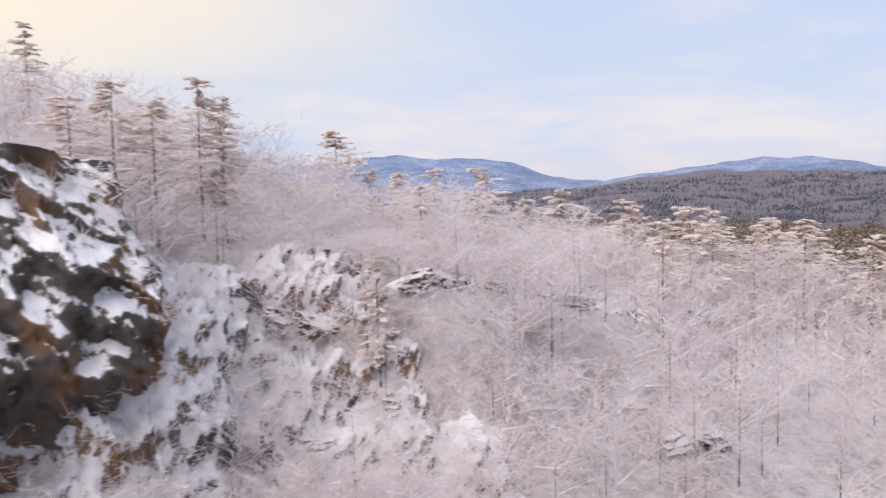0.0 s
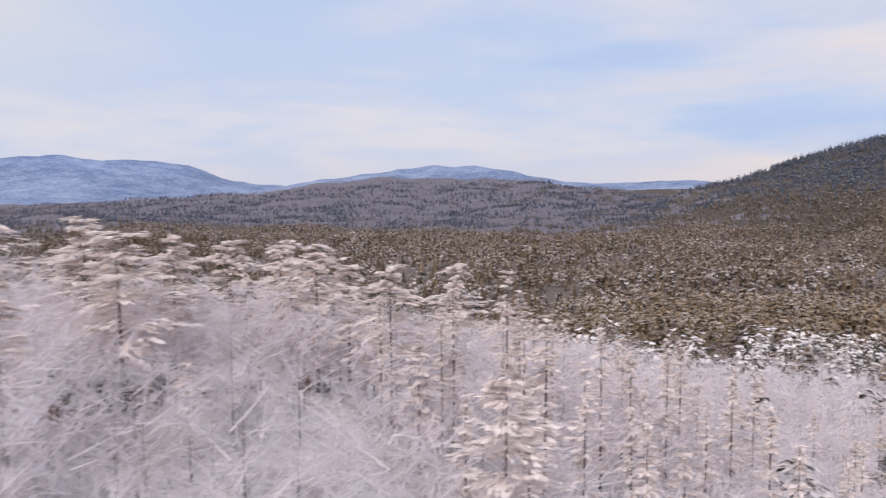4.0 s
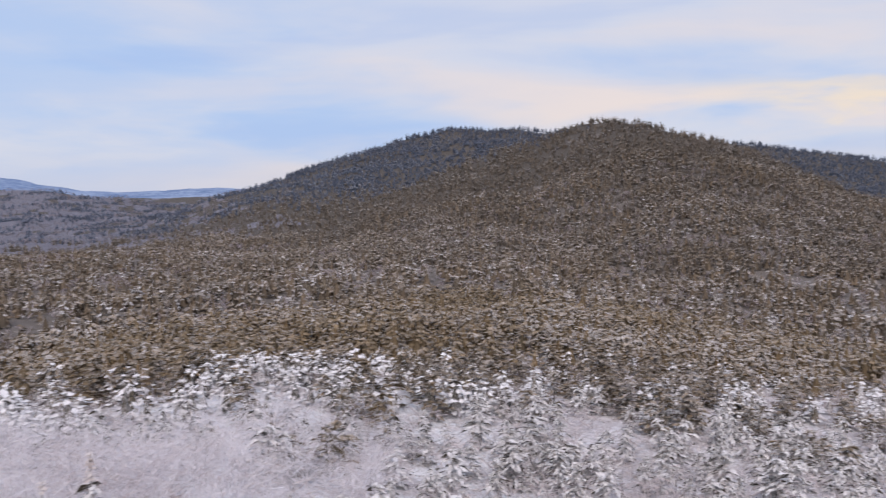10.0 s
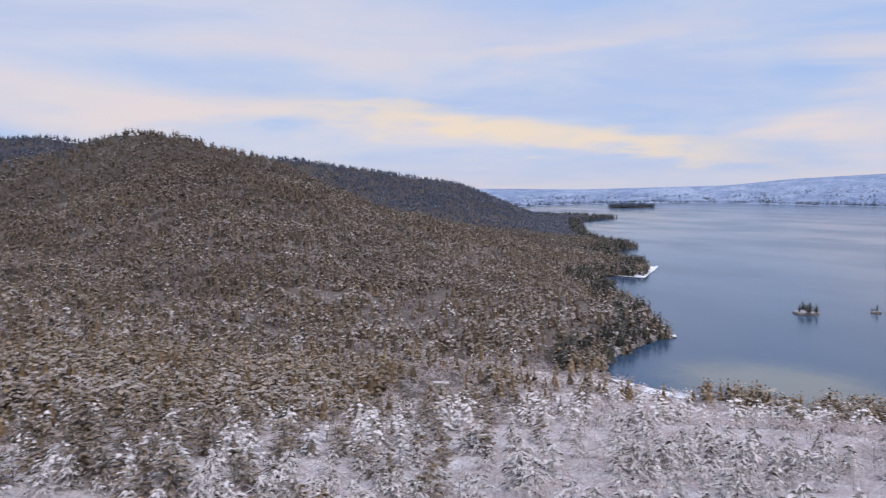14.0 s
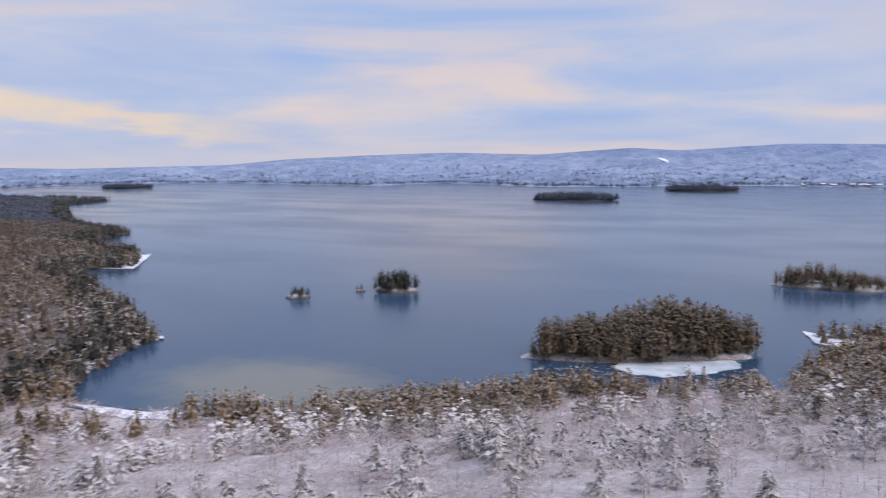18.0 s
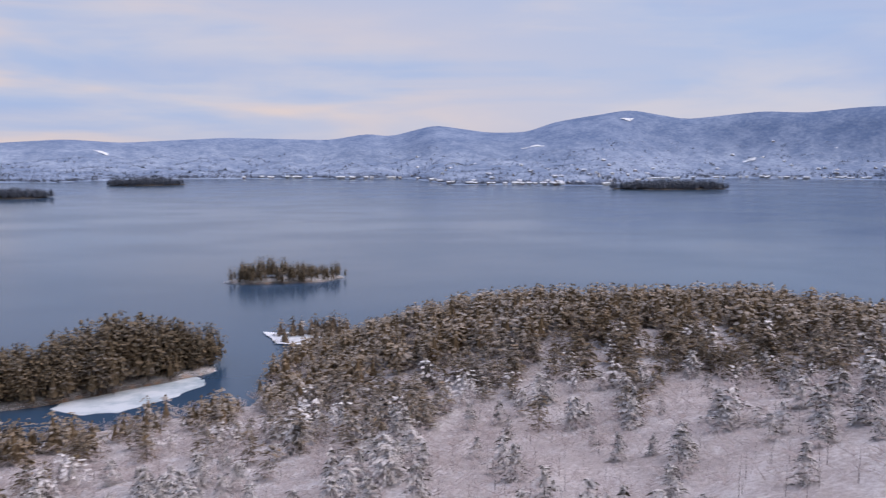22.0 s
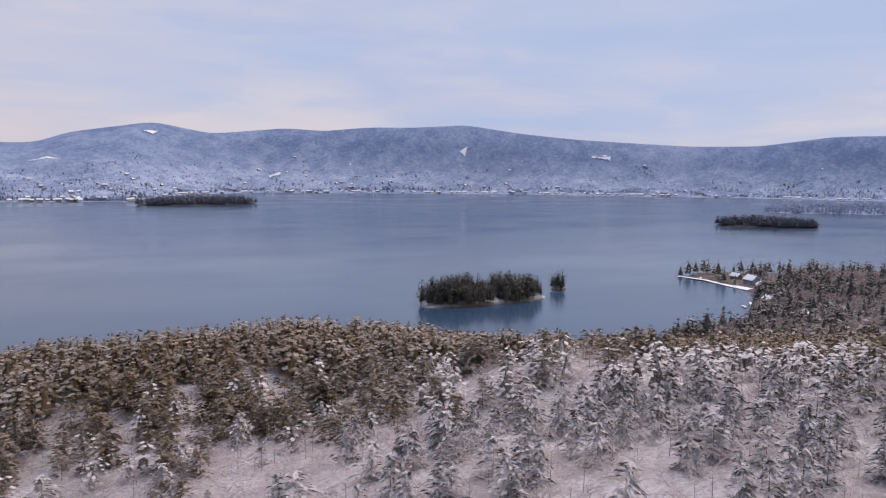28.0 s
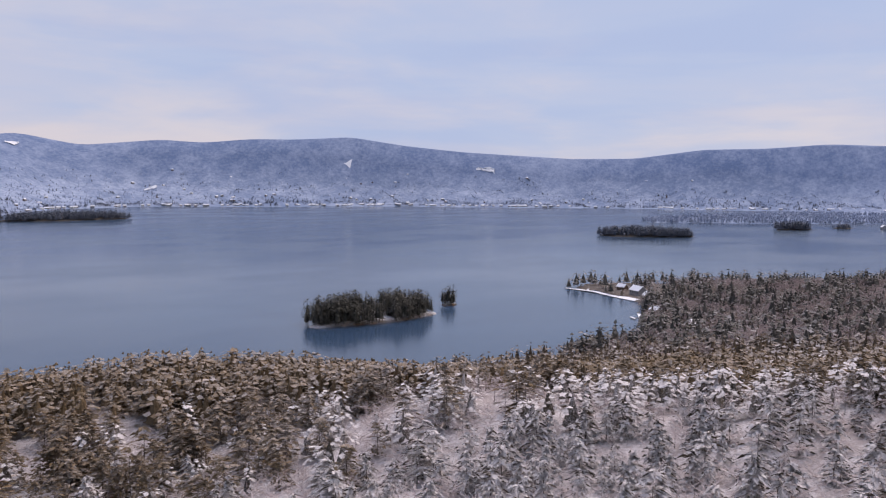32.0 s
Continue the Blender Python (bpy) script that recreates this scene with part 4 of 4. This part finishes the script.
def rock_slope(name, x0, y0, x1, y1, seed, label):
    """A broken slope of tilted slabs and gullies that rises out of the snow."""
    nu, nv = 210, 150
    u, v = np.meshgrid(np.linspace(0, 1, nu), np.linspace(0, 1, nv))
    x, y = (x0 + (x1 - x0) * u).ravel(), (y0 + (y1 - y0) * v).ravel()
    z = height(x, y)
    rise = np.zeros(len(x))
    for i in range(len(x)):
        p = Vector((x[i] * 0.16 + 0.09 * z[i], y[i] * 0.10, z[i] * 0.12 + seed))
        slab = noise.noise(p) + 0.5 * noise.noise(p * 2.3)
        cell = noise.noise(Vector((math.floor(x[i] * 0.45 + 1.3 * slab), math.floor(y[i] * 0.5 + x[i] * 0.22), seed)) * 7.31)
        at = Vector((x[i], y[i], z[i]))
        chip = noise.noise(Vector((math.floor(x[i] * 1.1 + 0.8 * slab), math.floor(y[i] * 1.2 - x[i] * 0.4), seed + 5)) * 5.17)
        grit = noise.noise(at * 0.9) * 0.8 + noise.noise(at * 2.3) * 0.4
        rise[i] = 1.6 * (1 - 2.2 * abs(slab)) + 1.3 * cell + 0.9 * chip + grit
    rim = np.minimum.reduce([u, 1 - u, v, 1 - v]).ravel()
    wander = 0.10 * fuzz(x, y, 14, seed)
    rise = np.where(rise > 0, rise, rise * 0.5) + 0.7 - 4.5 * (1 - step(rim + wander, 0.0, 0.20))
    verts = np.stack([x + 0.15 * rise, y - 0.55 * rise, z + 0.75 * rise], 1)
    i = (np.arange(nv - 1)[:, None] * nu + np.arange(nu - 1)).ravel()
    return tagged(mesh_object(name, verts, [np.stack([i, i + 1, i + 1 + nu, i + nu], 1)], [M_SLOPE], smooth=True), label, "rock slope")


rock_slope("rock_slope", -103, 129, -75, 152, 3, "broken rocky slope deep in snow with dark clefts")
rock_slope("rock_slope", -58, 143, -20, 167, 9, "snow-covered rock knoll with small dark ledges")
cliff_wall("rock_cliff", -122, 135.5, -93, 138.5, 66, 92, 5, "dark rust-stained rock cliff with snow on its ledges")
rs = np.random.RandomState(77)
OUTCROPS = ((-90, 172, 88, 5), (-35, 178, 66, 6), (-31, 182, 69, 5), (-38, 184, 71, 5), (-27, 180, 65, 4), (-44, 178, 67, 5), (-24, 176, 62, 4), (-84, 152, 62, 5), (-94, 153, 62, 5), (-57, 166, 68, 5), (-52, 172, 70, 5))
for i, (x, y, z, s) in enumerate(OUTCROPS):
    x, y, z = x + KNOLL[0], y + KNOLL[1], z + 9
    ob = new("rock_outcrop", boulder(300 + i, s, rs.uniform(0.6, 0.95)))
    ob.matrix_world = pose(x, y, min(z, float(height(np.array([x * 1.0]), np.array([y * 1.0]))[0]) + s * 0.22), rs.uniform(-15, 15), rs.uniform(-25, 10), rs.uniform(0, 360))
    tagged(ob, "broken grey rock outcrop half buried in snow", "rock", "rocks of the crest")


small = [(rs.uniform(-106, -54), rs.uniform(123, 147), rs.uniform(1.6, 4.0)) for _ in range(26)] + [(rs.uniform(-56, 4), rs.uniform(143, 161), rs.uniform(1.2, 3.0)) for _ in range(30)]
zs = height(np.array([p[0] for p in small]), np.array([p[1] for p in small]))
meshes = [boulder(360 + i, 1.0, 0.75) for i in range(7)]
for i, ((x, y, s), z) in enumerate(zip(small, zs)):
    ob = new("rock_block", meshes[i % 7])
    ob.matrix_world = pose(x, y, float(z) + s * 0.15, rs.uniform(-20, 20), rs.uniform(-20, 20), rs.uniform(0, 360)) @ Matrix.Diagonal((s * 1.3, s, s, 1))
    tagged(ob, "small dark rock block capped with snow", "rock", "rock blocks on the slope")


x, y, z, s, a = scatter(21, 1500, (-106, 127, -60, 162), lambda x, y, c: c < 0.60 + 0.5 * fuzz(x, y, 12, 65))
stuff("ledge_brush", np.stack([x, y, z + 0.6], 1), 1.2 + 2.2 * s, a, fine_bush(), [M_RIME], "rime-white brush rooted on the rock ledges", "brush")
x, y, z, s, a = scatter(26, 240, (-124, 121, -84, 134), lambda x, y, c: c < 0.8)
stuff("cliff_foot_brush", np.stack([x, y, z], 1), 2.5 + 3.0 * s, a, fine_bush(), [M_RIME], "rime-white brush along the foot of the cliff", "brush")


# ---- islands ----
ISLE_PINES = [[(*clump_crown(280 + i, 90, 0.25 + 0.03 * (i % 3), 0.14, True, 0.085), 0), (*trunk_shape(0.9, 0.013, 3, 1, i), 1)] for i in range(8)]


def island(cx, cy, length, width, turn, rise, trees, tall, label, mat, seed, humps=()):
    """A low rocky island with its snowy rim and a stand of pines."""
    base = new("wooded_island")
    base.location = (cx, cy, 0)
    rs = np.random.RandomState(seed)
    na, nr = 64, 8
    a = np.arange(na) * 2 * math.pi / na
    edge = 1 + 0.08 * np.sin(3 * a + seed) + 0.06 * np.sin(5 * a + 2 * seed) + rs.uniform(-0.03, 0.03, na)
    vs = []
    for k in range(nr + 1):
        q = 0.97 - k / nr * 0.96
        z = -1.5 if k == 0 else 0.5 + rise * (1 - max(q, 0) ** 2)
        vs.append(np.stack([q * edge * np.cos(a) * length / 2, q * edge * np.sin(a) * width / 2, np.full(na, z) + rs.uniform(-0.35, 0.35, na)], 1))
    v = rotz(np.concatenate(vs), turn)
    i = np.arange(nr)[:, None] * na + np.arange(na)
    j = np.arange(nr)[:, None] * na + (np.arange(na) + 1) % na
    mesh_object("rocky_ground", v, [np.stack([i, j, j + na, i + na], 2).reshape(-1, 4)], [M_SHOREROCK if math.hypot(cx, cy) < 900 else M_HILLFLOOR], base, smooth=True)
    q, b = np.sqrt(rs.uniform(0, 0.90, trees)), rs.uniform(0, 6.28, trees)
    lx, ly = q * np.cos(b), q * np.sin(b)
    grow = np.ones(trees)
    keep = np.ones(trees, bool)
    for at, wide, gain in humps:
        grow += gain * np.exp(-((lx - at) / wide) ** 2)
        if gain < -0.9:
            keep &= abs(lx - at) > wide
    p = rotz(np.stack([lx * length / 2, ly * width / 2, 0.2 + rise * (1 - q * q)], 1), turn)
    sz = tall * rs.uniform(0.50, 1.12, trees) * np.maximum(grow, 0.2)
    st = stuff("pine_stand", p[keep], sz[keep], rs.uniform(0, 6.28, trees)[keep], ISLE_PINES if math.hypot(cx, cy) < 900 else FAR_PINES, [mat, M_BARK], "", "")
    st.parent = base
    del st["kind"]
    return tagged(base, label, "island", "islands in the lake")


island(106, -397, 128, 44, 0.60, 4, 360, 17, "wooded island of tall brown-green pines beside the ice", M_ISLE, 1, ((-0.25, 0.45, 0.45),))
island(33, -688, 102, 36, 0.22, 3, 120, 15, "long low island with open pines and snowy rocks", M_ISLE, 2, ((-0.5, 0.3, -0.35), (0.4, 0.4, 0.15)))
island(329, -510, 36, 24, 0.4, 3, 46, 15, "small round island crowned with dark pines", M_DARK, 3)
island(376, -448, 20, 14, 0.5, 2, 16, 8, "tiny islet with a snowy rock rim and few pines", M_DARK, 4)
island(353, -495, 8, 6, 0.4, 1, 3, 6, "bare rock islet with a single pine", M_DARK, 5)
island(-464, -548, 122, 46, -0.18, 4, 300, 19, "two-humped island of dark pines on snowy rock", M_DARK, 6, ((-0.05, 0.07, -1.0),))
island(-566, -556, 17, 13, 0.2, 1.5, 12, 17, "rock islet with one tall clump of pines", M_DARK, 7)
# the far islands use needles with haze blue in their colour
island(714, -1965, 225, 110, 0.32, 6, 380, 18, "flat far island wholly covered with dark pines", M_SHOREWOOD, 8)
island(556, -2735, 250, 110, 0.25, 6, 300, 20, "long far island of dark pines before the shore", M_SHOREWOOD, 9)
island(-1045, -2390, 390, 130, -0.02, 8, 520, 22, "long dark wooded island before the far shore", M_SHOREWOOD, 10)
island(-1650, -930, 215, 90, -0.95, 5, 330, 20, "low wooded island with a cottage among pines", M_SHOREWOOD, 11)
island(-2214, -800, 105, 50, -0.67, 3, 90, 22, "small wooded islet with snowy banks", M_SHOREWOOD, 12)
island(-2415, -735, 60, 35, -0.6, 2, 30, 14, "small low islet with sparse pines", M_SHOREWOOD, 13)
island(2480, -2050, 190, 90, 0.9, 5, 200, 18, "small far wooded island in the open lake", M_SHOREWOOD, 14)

# ---- ice, snowy points ----


def ice_material():
    m, n = material("lake_ice")
    pos = where(n).outputs["Position"]
    a, b = n.noise(pos, 0.06, 5, 0.6), n.noise(pos, 0.5, 4)
    finish(n, n.mix(n.ramp(a, 0.36, 0.60), (0.36, 0.43, 0.48), (0.64, 0.67, 0.71)), 0.55, b, 0.2, 0.05, 0.4)
    return m


def snow_material():
    m, n = material("clean_snow")
    pos = where(n).outputs["Position"]
    a, b = n.noise(pos, 0.02, 4), n.noise(pos, 0.4, 5)
    finish(n, n.mix(a, (0.74, 0.76, 0.82), (0.86, 0.86, 0.89)), 0.7, b, 0.4, 0.3)
    return m


M_ICE, M_CLEAN = ice_material(), snow_material()


def sheet(name, outline, z, thick, mat, label, category, seed=1, kind=""):
    """A flat slab with a wandering outline."""
    rs = np.random.RandomState(seed)
    pts = []
    for (ax, ay), (bx, by) in zip(outline, outline[1:] + outline[:1]):
        for k in range(6):
            f = k / 6
            pts.append((ax + (bx - ax) * f + rs.uniform(-1, 1), ay + (by - ay) * f + rs.uniform(-1, 1)))
    bm = bmesh.new()
    top = [bm.verts.new((x, y, z)) for x, y in pts]
    low = [bm.verts.new((x, y, z - thick)) for x, y in pts]
    f = bm.faces.new(top)
    if f.normal.z < 0:
        f.normal_flip()
    for i in range(len(top)):
        bm.faces.new((top[i], top[i - 1], low[i - 1], low[i]))
    bmesh.ops.recalc_face_normals(bm, faces=bm.faces[:])
    me = bpy.data.meshes.new(name)
    bm.to_mesh(me)
    bm.free()
    me.materials.append(mat)
    return tagged(new(name, me), label, category, kind=kind)


sheet("ice_sheet", [(113, -363), (100, -354), (86, -355), (68, -372), (57, -391), (60, -402), (74, -410), (94, -409), (106, -392)], 0.14, 0.3, M_ICE, "pale mottled ice filling the cove behind the island", "ice", 2, "structure")


# ---- the far shore ----
def far_spots(seed, n, lo, hi, az0=121, az1=262):
    """Points that many metres behind the far shore's edge."""
    rs = np.random.RandomState(seed)
    az = rs.uniform(az0, az1, n)
    r = far_edge(az) + lo + (hi - lo) * rs.uniform(0, 1, n) ** 1.6
    x, y = r * np.sin(np.radians(az)), r * np.cos(np.radians(az))
    z = height(x, y)
    k = (z > 0.8) & (r < far_edge(az) + 0.72 * (4700 - far_edge(az)))
    return x[k], y[k], z[k], rs.uniform(0, 1, k.sum()), rs.uniform(0, 6.28, k.sum())


# far woods: the haze before them is part of their needle colour
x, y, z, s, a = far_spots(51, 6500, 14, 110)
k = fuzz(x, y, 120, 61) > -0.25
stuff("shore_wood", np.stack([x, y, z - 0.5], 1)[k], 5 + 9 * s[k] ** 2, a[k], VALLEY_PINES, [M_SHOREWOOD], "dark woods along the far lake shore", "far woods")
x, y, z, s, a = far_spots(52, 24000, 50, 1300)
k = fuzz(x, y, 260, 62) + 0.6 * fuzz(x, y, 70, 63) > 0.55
stuff("mountain_wood", np.stack([x, y, z - 0.5], 1)[~k], 5 + 6 * s[~k], a[~k], hill_conifers(), [M_FARWOOD], "frosted woods on the far slopes, tinted with blue haze", "far woods")
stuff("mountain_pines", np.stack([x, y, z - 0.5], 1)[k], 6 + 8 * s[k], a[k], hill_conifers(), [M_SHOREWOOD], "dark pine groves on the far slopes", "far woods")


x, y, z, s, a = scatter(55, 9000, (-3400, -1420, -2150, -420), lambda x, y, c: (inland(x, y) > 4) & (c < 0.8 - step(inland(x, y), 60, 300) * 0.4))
stuff("peninsula_wood", np.stack([x, y, z - 0.5], 1), 10 + 9 * s, a, VALLEY_PINES, [M_FARWOOD], "frosted woods covering the far peninsula, tinted with blue haze", "far woods")


def paint_material(name, color):
    m, n = material(name)
    f = n.noise(where(n).outputs["Position"], 1.5, 4)
    finish(n, n.mix(f, tuple(c * 0.8 for c in color), color), 0.8)
    return m


M_WALLS = [paint_material("painted_boards_" + k, c) for k, c in (("white", (0.62, 0.61, 0.60)), ("brown", (0.16, 0.11, 0.085)), ("grey", (0.28, 0.28, 0.30)), ("red", (0.25, 0.08, 0.065)))]
M_GLASS = paint_material("dark_window_glass", (0.04, 0.05, 0.06))
M_WOOD = paint_material("weathered_boards", (0.24, 0.21, 0.19))


def box(x0, y0, z0, x1, y1, z1):
    v = np.array([(x, y, z) for z in (z0, z1) for y in (y0, y1) for x in (x0, x1)], float)
    f = np.array([(0, 2, 3, 1), (4, 5, 7, 6), (0, 1, 5, 4), (2, 6, 7, 3), (0, 4, 6, 2), (1, 3, 7, 5)])
    return v, f


def cottage(name, w, d, h, wall, label, chimney=True):
    """A gabled cottage under a snow-covered roof."""
    base = new(name)
    g = h + 0.42 * d
    v = np.array([(-w / 2, -d / 2, -2), (w / 2, -d / 2, -2), (w / 2, d / 2, -2), (-w / 2, d / 2, -2), (-w / 2, -d / 2, h), (w / 2, -d / 2, h), (w / 2, d / 2, h), (-w / 2, d / 2, h), (-w / 2, 0, g), (w / 2, 0, g)], float)
    mesh_object("wall", v, [np.array([(0, 1, 5, 4), (2, 3, 7, 6)]), np.array([(1, 2, 6, 9, 5), (3, 0, 4, 8, 7)])], [wall], base)
    o = 0.6
    for s in (-1, 1):
        k = 0.42 * 2
        e = [(-w / 2 - o, s * (d / 2 + o), h - o * k), (w / 2 + o, s * (d / 2 + o), h - o * k), (w / 2 + o, 0, g), (-w / 2 - o, 0, g)]
        rv = np.array(e + [(p[0], p[1], p[2] + 0.45) for p in e], float)
        rf = np.array([(0, 1, 2, 3), (7, 6, 5, 4), (0, 4, 5, 1), (1, 5, 6, 2), (2, 6, 7, 3), (3, 7, 4, 0)])
        mesh_object("roof", rv, [rf if s > 0 else rf[:, ::-1]], [M_CLEAN], base)
    n = max(2, int(w / 3.2))
    for s in (-1, 1):
        for i in range(n):
            cx = -w / 2 + (i + 0.5) * w / n
            y0, y1 = sorted((s * (d / 2 - 0.05), s * (d / 2 + 0.06)))
            bv, bf = box(cx - 0.55, y0, h * 0.38, cx + 0.55, y1, h * 0.80)
            mesh_object("window", bv, [bf], [M_GLASS], base)
    if chimney:
        bv, bf = box(w * 0.2, -0.5, h, w * 0.2 + 0.9, 0.5, g + 1.2)
        mesh_object("chimney", bv, [bf], [M_WALLS[2]], base)
    return tagged(base, label, "house")


def settle(ob, x, y, turn, lift=0.0):
    z = float(height(np.array([x * 1.0]), np.array([y * 1.0]))[0])
    ob.matrix_basis = pose(x, y, max(z, 0.6) + lift, 0, 0, turn)


kinds = [cottage("shore_house", 13, 8, 4.2, M_WALLS[0], "white lakeside house under a snowy roof"), cottage("shore_house", 11, 8, 3.6, M_WALLS[1], "brown lakeside cottage under a snowy roof"),
         cottage("shore_house", 16, 9, 5.2, M_WALLS[2], "grey lakeside house under a snowy roof")]
x, y, z, s, a = far_spots(53, 210, 3, 22, 174, 258)
for i in range(len(x)):
    m = pose(float(x[i]), float(y[i]), float(z[i]) + 0.5, 0, 0, math.degrees(math.atan2(-x[i], y[i])) + 40 * float(s[i]) - 20)
    t = kinds[i % 3] if i < 3 else copy_thing(kinds[i % 3], m)
    t.matrix_basis = m
    tagged(t, group="houses along the far shore")
x, y, z, s, a = far_spots(54, 120, 60, 900, 186, 245)
for i in range(len(x)):
    t = copy_thing(kinds[i % 3], pose(float(x[i]), float(y[i]), float(z[i]) + 1.0, 0, 0, float(a[i]) * 57.3))
    tagged(t, "hillside house under a snowy roof among frosted woods", group="houses on the far slopes")


def clearing(az, rise, w, h, label, seed):
    """An open snow field on the far slope: a patch that follows the ground."""
    rs = np.random.RandomState(seed)
    rr = np.linspace(3000, 4690, 170)
    zz = height(rr * math.sin(radians(az)), rr * math.cos(radians(az)))
    r0 = float(rr[np.argmin(abs(np.degrees(np.arctan2(zz - 100, rr)) - rise))])
    n = 9
    u, v = np.meshgrid(np.linspace(-1, 1, n), np.linspace(-1, 1, n))
    r = r0 + v * h * (0.7 + 0.3 * u) + rs.uniform(-4, 4, u.shape)
    aa = np.radians(az) + (u + 0.5 * v * (seed % 2)) * w / r0
    X, Y = r * np.sin(aa), r * np.cos(aa)
    Z = height(X.ravel(), Y.ravel()) + 4.5
    i = (np.arange(n - 1)[:, None] * n + np.arange(n - 1)).ravel()
    q = np.stack([i, i + 1, i + 1 + n, i + n], 1)
    ob = mesh_object("snow_field", np.stack([X.ravel(), Y.ravel(), Z], 1), [q], [M_CLEAN], smooth=True)
    return tagged(ob, label, "snow field", "snow fields on the far slopes")


clearing(221.3, 1.15, 30, 45, "open white snow field among far frosted woods", 3)
clearing(200.8, 2.4, 24, 20, "bare snowy summit patch on the far mountain", 5)
clearing(165.7, 0.05, 40, 18, "open white snow field among far frosted woods", 4)
clearing(194.5, 0.55, 60, 12, "narrow snow field on the far slope", 8)
clearing(231.0, 1.25, 50, 8, "narrow snow field on the far slope", 10)
clearing(208.5, -0.35, 45, 12, "snowy lakeside meadow on the far shore", 12)
clearing(189.5, -0.75, 70, 12, "snowy lakeside meadow on the far shore", 14)


# ---- the near peninsulas: lawns, houses, docks ----
def snow_lawn(outline, label, seed):
    """A snowy lawn lying on the ground."""
    rs = np.random.RandomState(seed)
    o = np.array(outline, float)
    c = o.mean(0)
    vs, n = [], 48
    ang = np.linspace(0, 1, n, endpoint=False) * len(o)
    rim = np.array([o[int(k) % len(o)] * (1 - k % 1) + o[(int(k) + 1) % len(o)] * (k % 1) for k in ang])
    rings = 6
    for k in range(rings):
        f = 1 - k / rings
        vs.append(c + (rim - c) * f + (rs.uniform(-0.5, 0.5, rim.shape) if k == 0 else 0))
    p = np.concatenate(vs + [c[None]])
    z = np.maximum(height(p[:, 0], p[:, 1]), 0.25) + 0.25
    i = np.arange(rings - 1)[:, None] * n + np.arange(n)
    j = np.arange(rings - 1)[:, None] * n + (np.arange(n) + 1) % n
    last = (rings - 1) * n
    tri = np.stack([last + np.arange(n), last + (np.arange(n) + 1) % n, np.full(n, rings * n)], 1)
    ob = mesh_object("snow_bank", np.column_stack([p, z]), [tri, np.stack([i, j, j + n, i + n], 2).reshape(-1, 4)], [M_CLEAN], smooth=True)
    return tagged(ob, label, "snow bank", "open snow by the shore")


snow_lawn([(8, -458), (30, -464), (40, -496), (24, -486), (2, -470)], "bright snow lying on the bare rocky point", 1)
snow_lawn([(-703, -448), (-716, -480), (-734, -512), (-738, -546), (-744, -547), (-741, -512), (-724, -478), (-711, -446)], "snowy lawn on the wooded point below the house", 2)
snow_lawn([(292, -196), (255, -202), (212, -226), (200, -216), (250, -190)], "narrow snowy beach along the cove", 3)
snow_lawn([(612, -500), (690, -588), (700, -580), (640, -500)], "snowy shore of the little point", 4)
snow_lawn([(-600, -388), (-640, -412), (-630, -396), (-606, -378)], "snowy bank under the boathouse", 5)

for (px, py, turn, w, label) in ((-736, -462, 62, 15, "large snow-roofed house on the wooded point"), (-716, -442, 40, 11, "snow-roofed guest cottage beside the large house"), (-642, -396, 60, 10, "snow-roofed boathouse at the water's edge"),
                                 (-592, -344, 10, 9, "small snow-roofed cabin among the pines"), (-760, -492, 75, 10, "snow-roofed cabin on the spit of the point"), (-1655, -930, 50, 12, "island cottage with a snowy roof"), (-2450, -640, 30, 18, "far white lodge on the peninsula")):
    h = cottage("lake_house", w, w * 0.62, w * 0.3, M_WALLS[1 if w < 15 else 2], label)
    settle(h, px, py, turn, 0.4)


def dock(x, y, turn, length, label):
    """A snow-covered plank dock on posts."""
    base = new("boat_dock")
    base.matrix_basis = pose(x, y, 0, 0, 0, turn)
    n = int(length / 1.2)
    bv, bf = box(0, -1.1, 0.62, length, 1.1, 0.74)
    mesh_object("deck", bv, [bf], [M_WOOD], base)
    bv, bf = box(0.05, -1.0, 0.745, length - 0.05, 1.0, 0.95)
    mesh_object("snow_cover", bv, [bf], [M_CLEAN], base)
    for i in range(max(2, n // 3)):
        for s in (-1, 1):
            k = 0.4 + i * (length - 0.8) / max(1, n // 3 - 1)
            pv, pf = trunk_shape(2.6, 0.14, 6, 1, i)
            mesh_object("post", pv + (k, s * 0.95, -1.6), [pf], [M_WOOD], base)
    return tagged(base, label, "dock", "docks along the shore")


dock(640, -488, 195, 30, "long snow-covered wooden dock in the cove")
dock(872, -648, 200, 22, "snow-covered wooden dock on the point")
dock(690, -582, -60, 10, "short snow-covered dock off the point")
dock(352, -300, -35, 7, "short snowy dock below the pines")
dock(-738, -520, 200, 14, "snow-covered dock off the house point")
dock(-610, -398, 230, 9, "snowy dock before the boathouse")
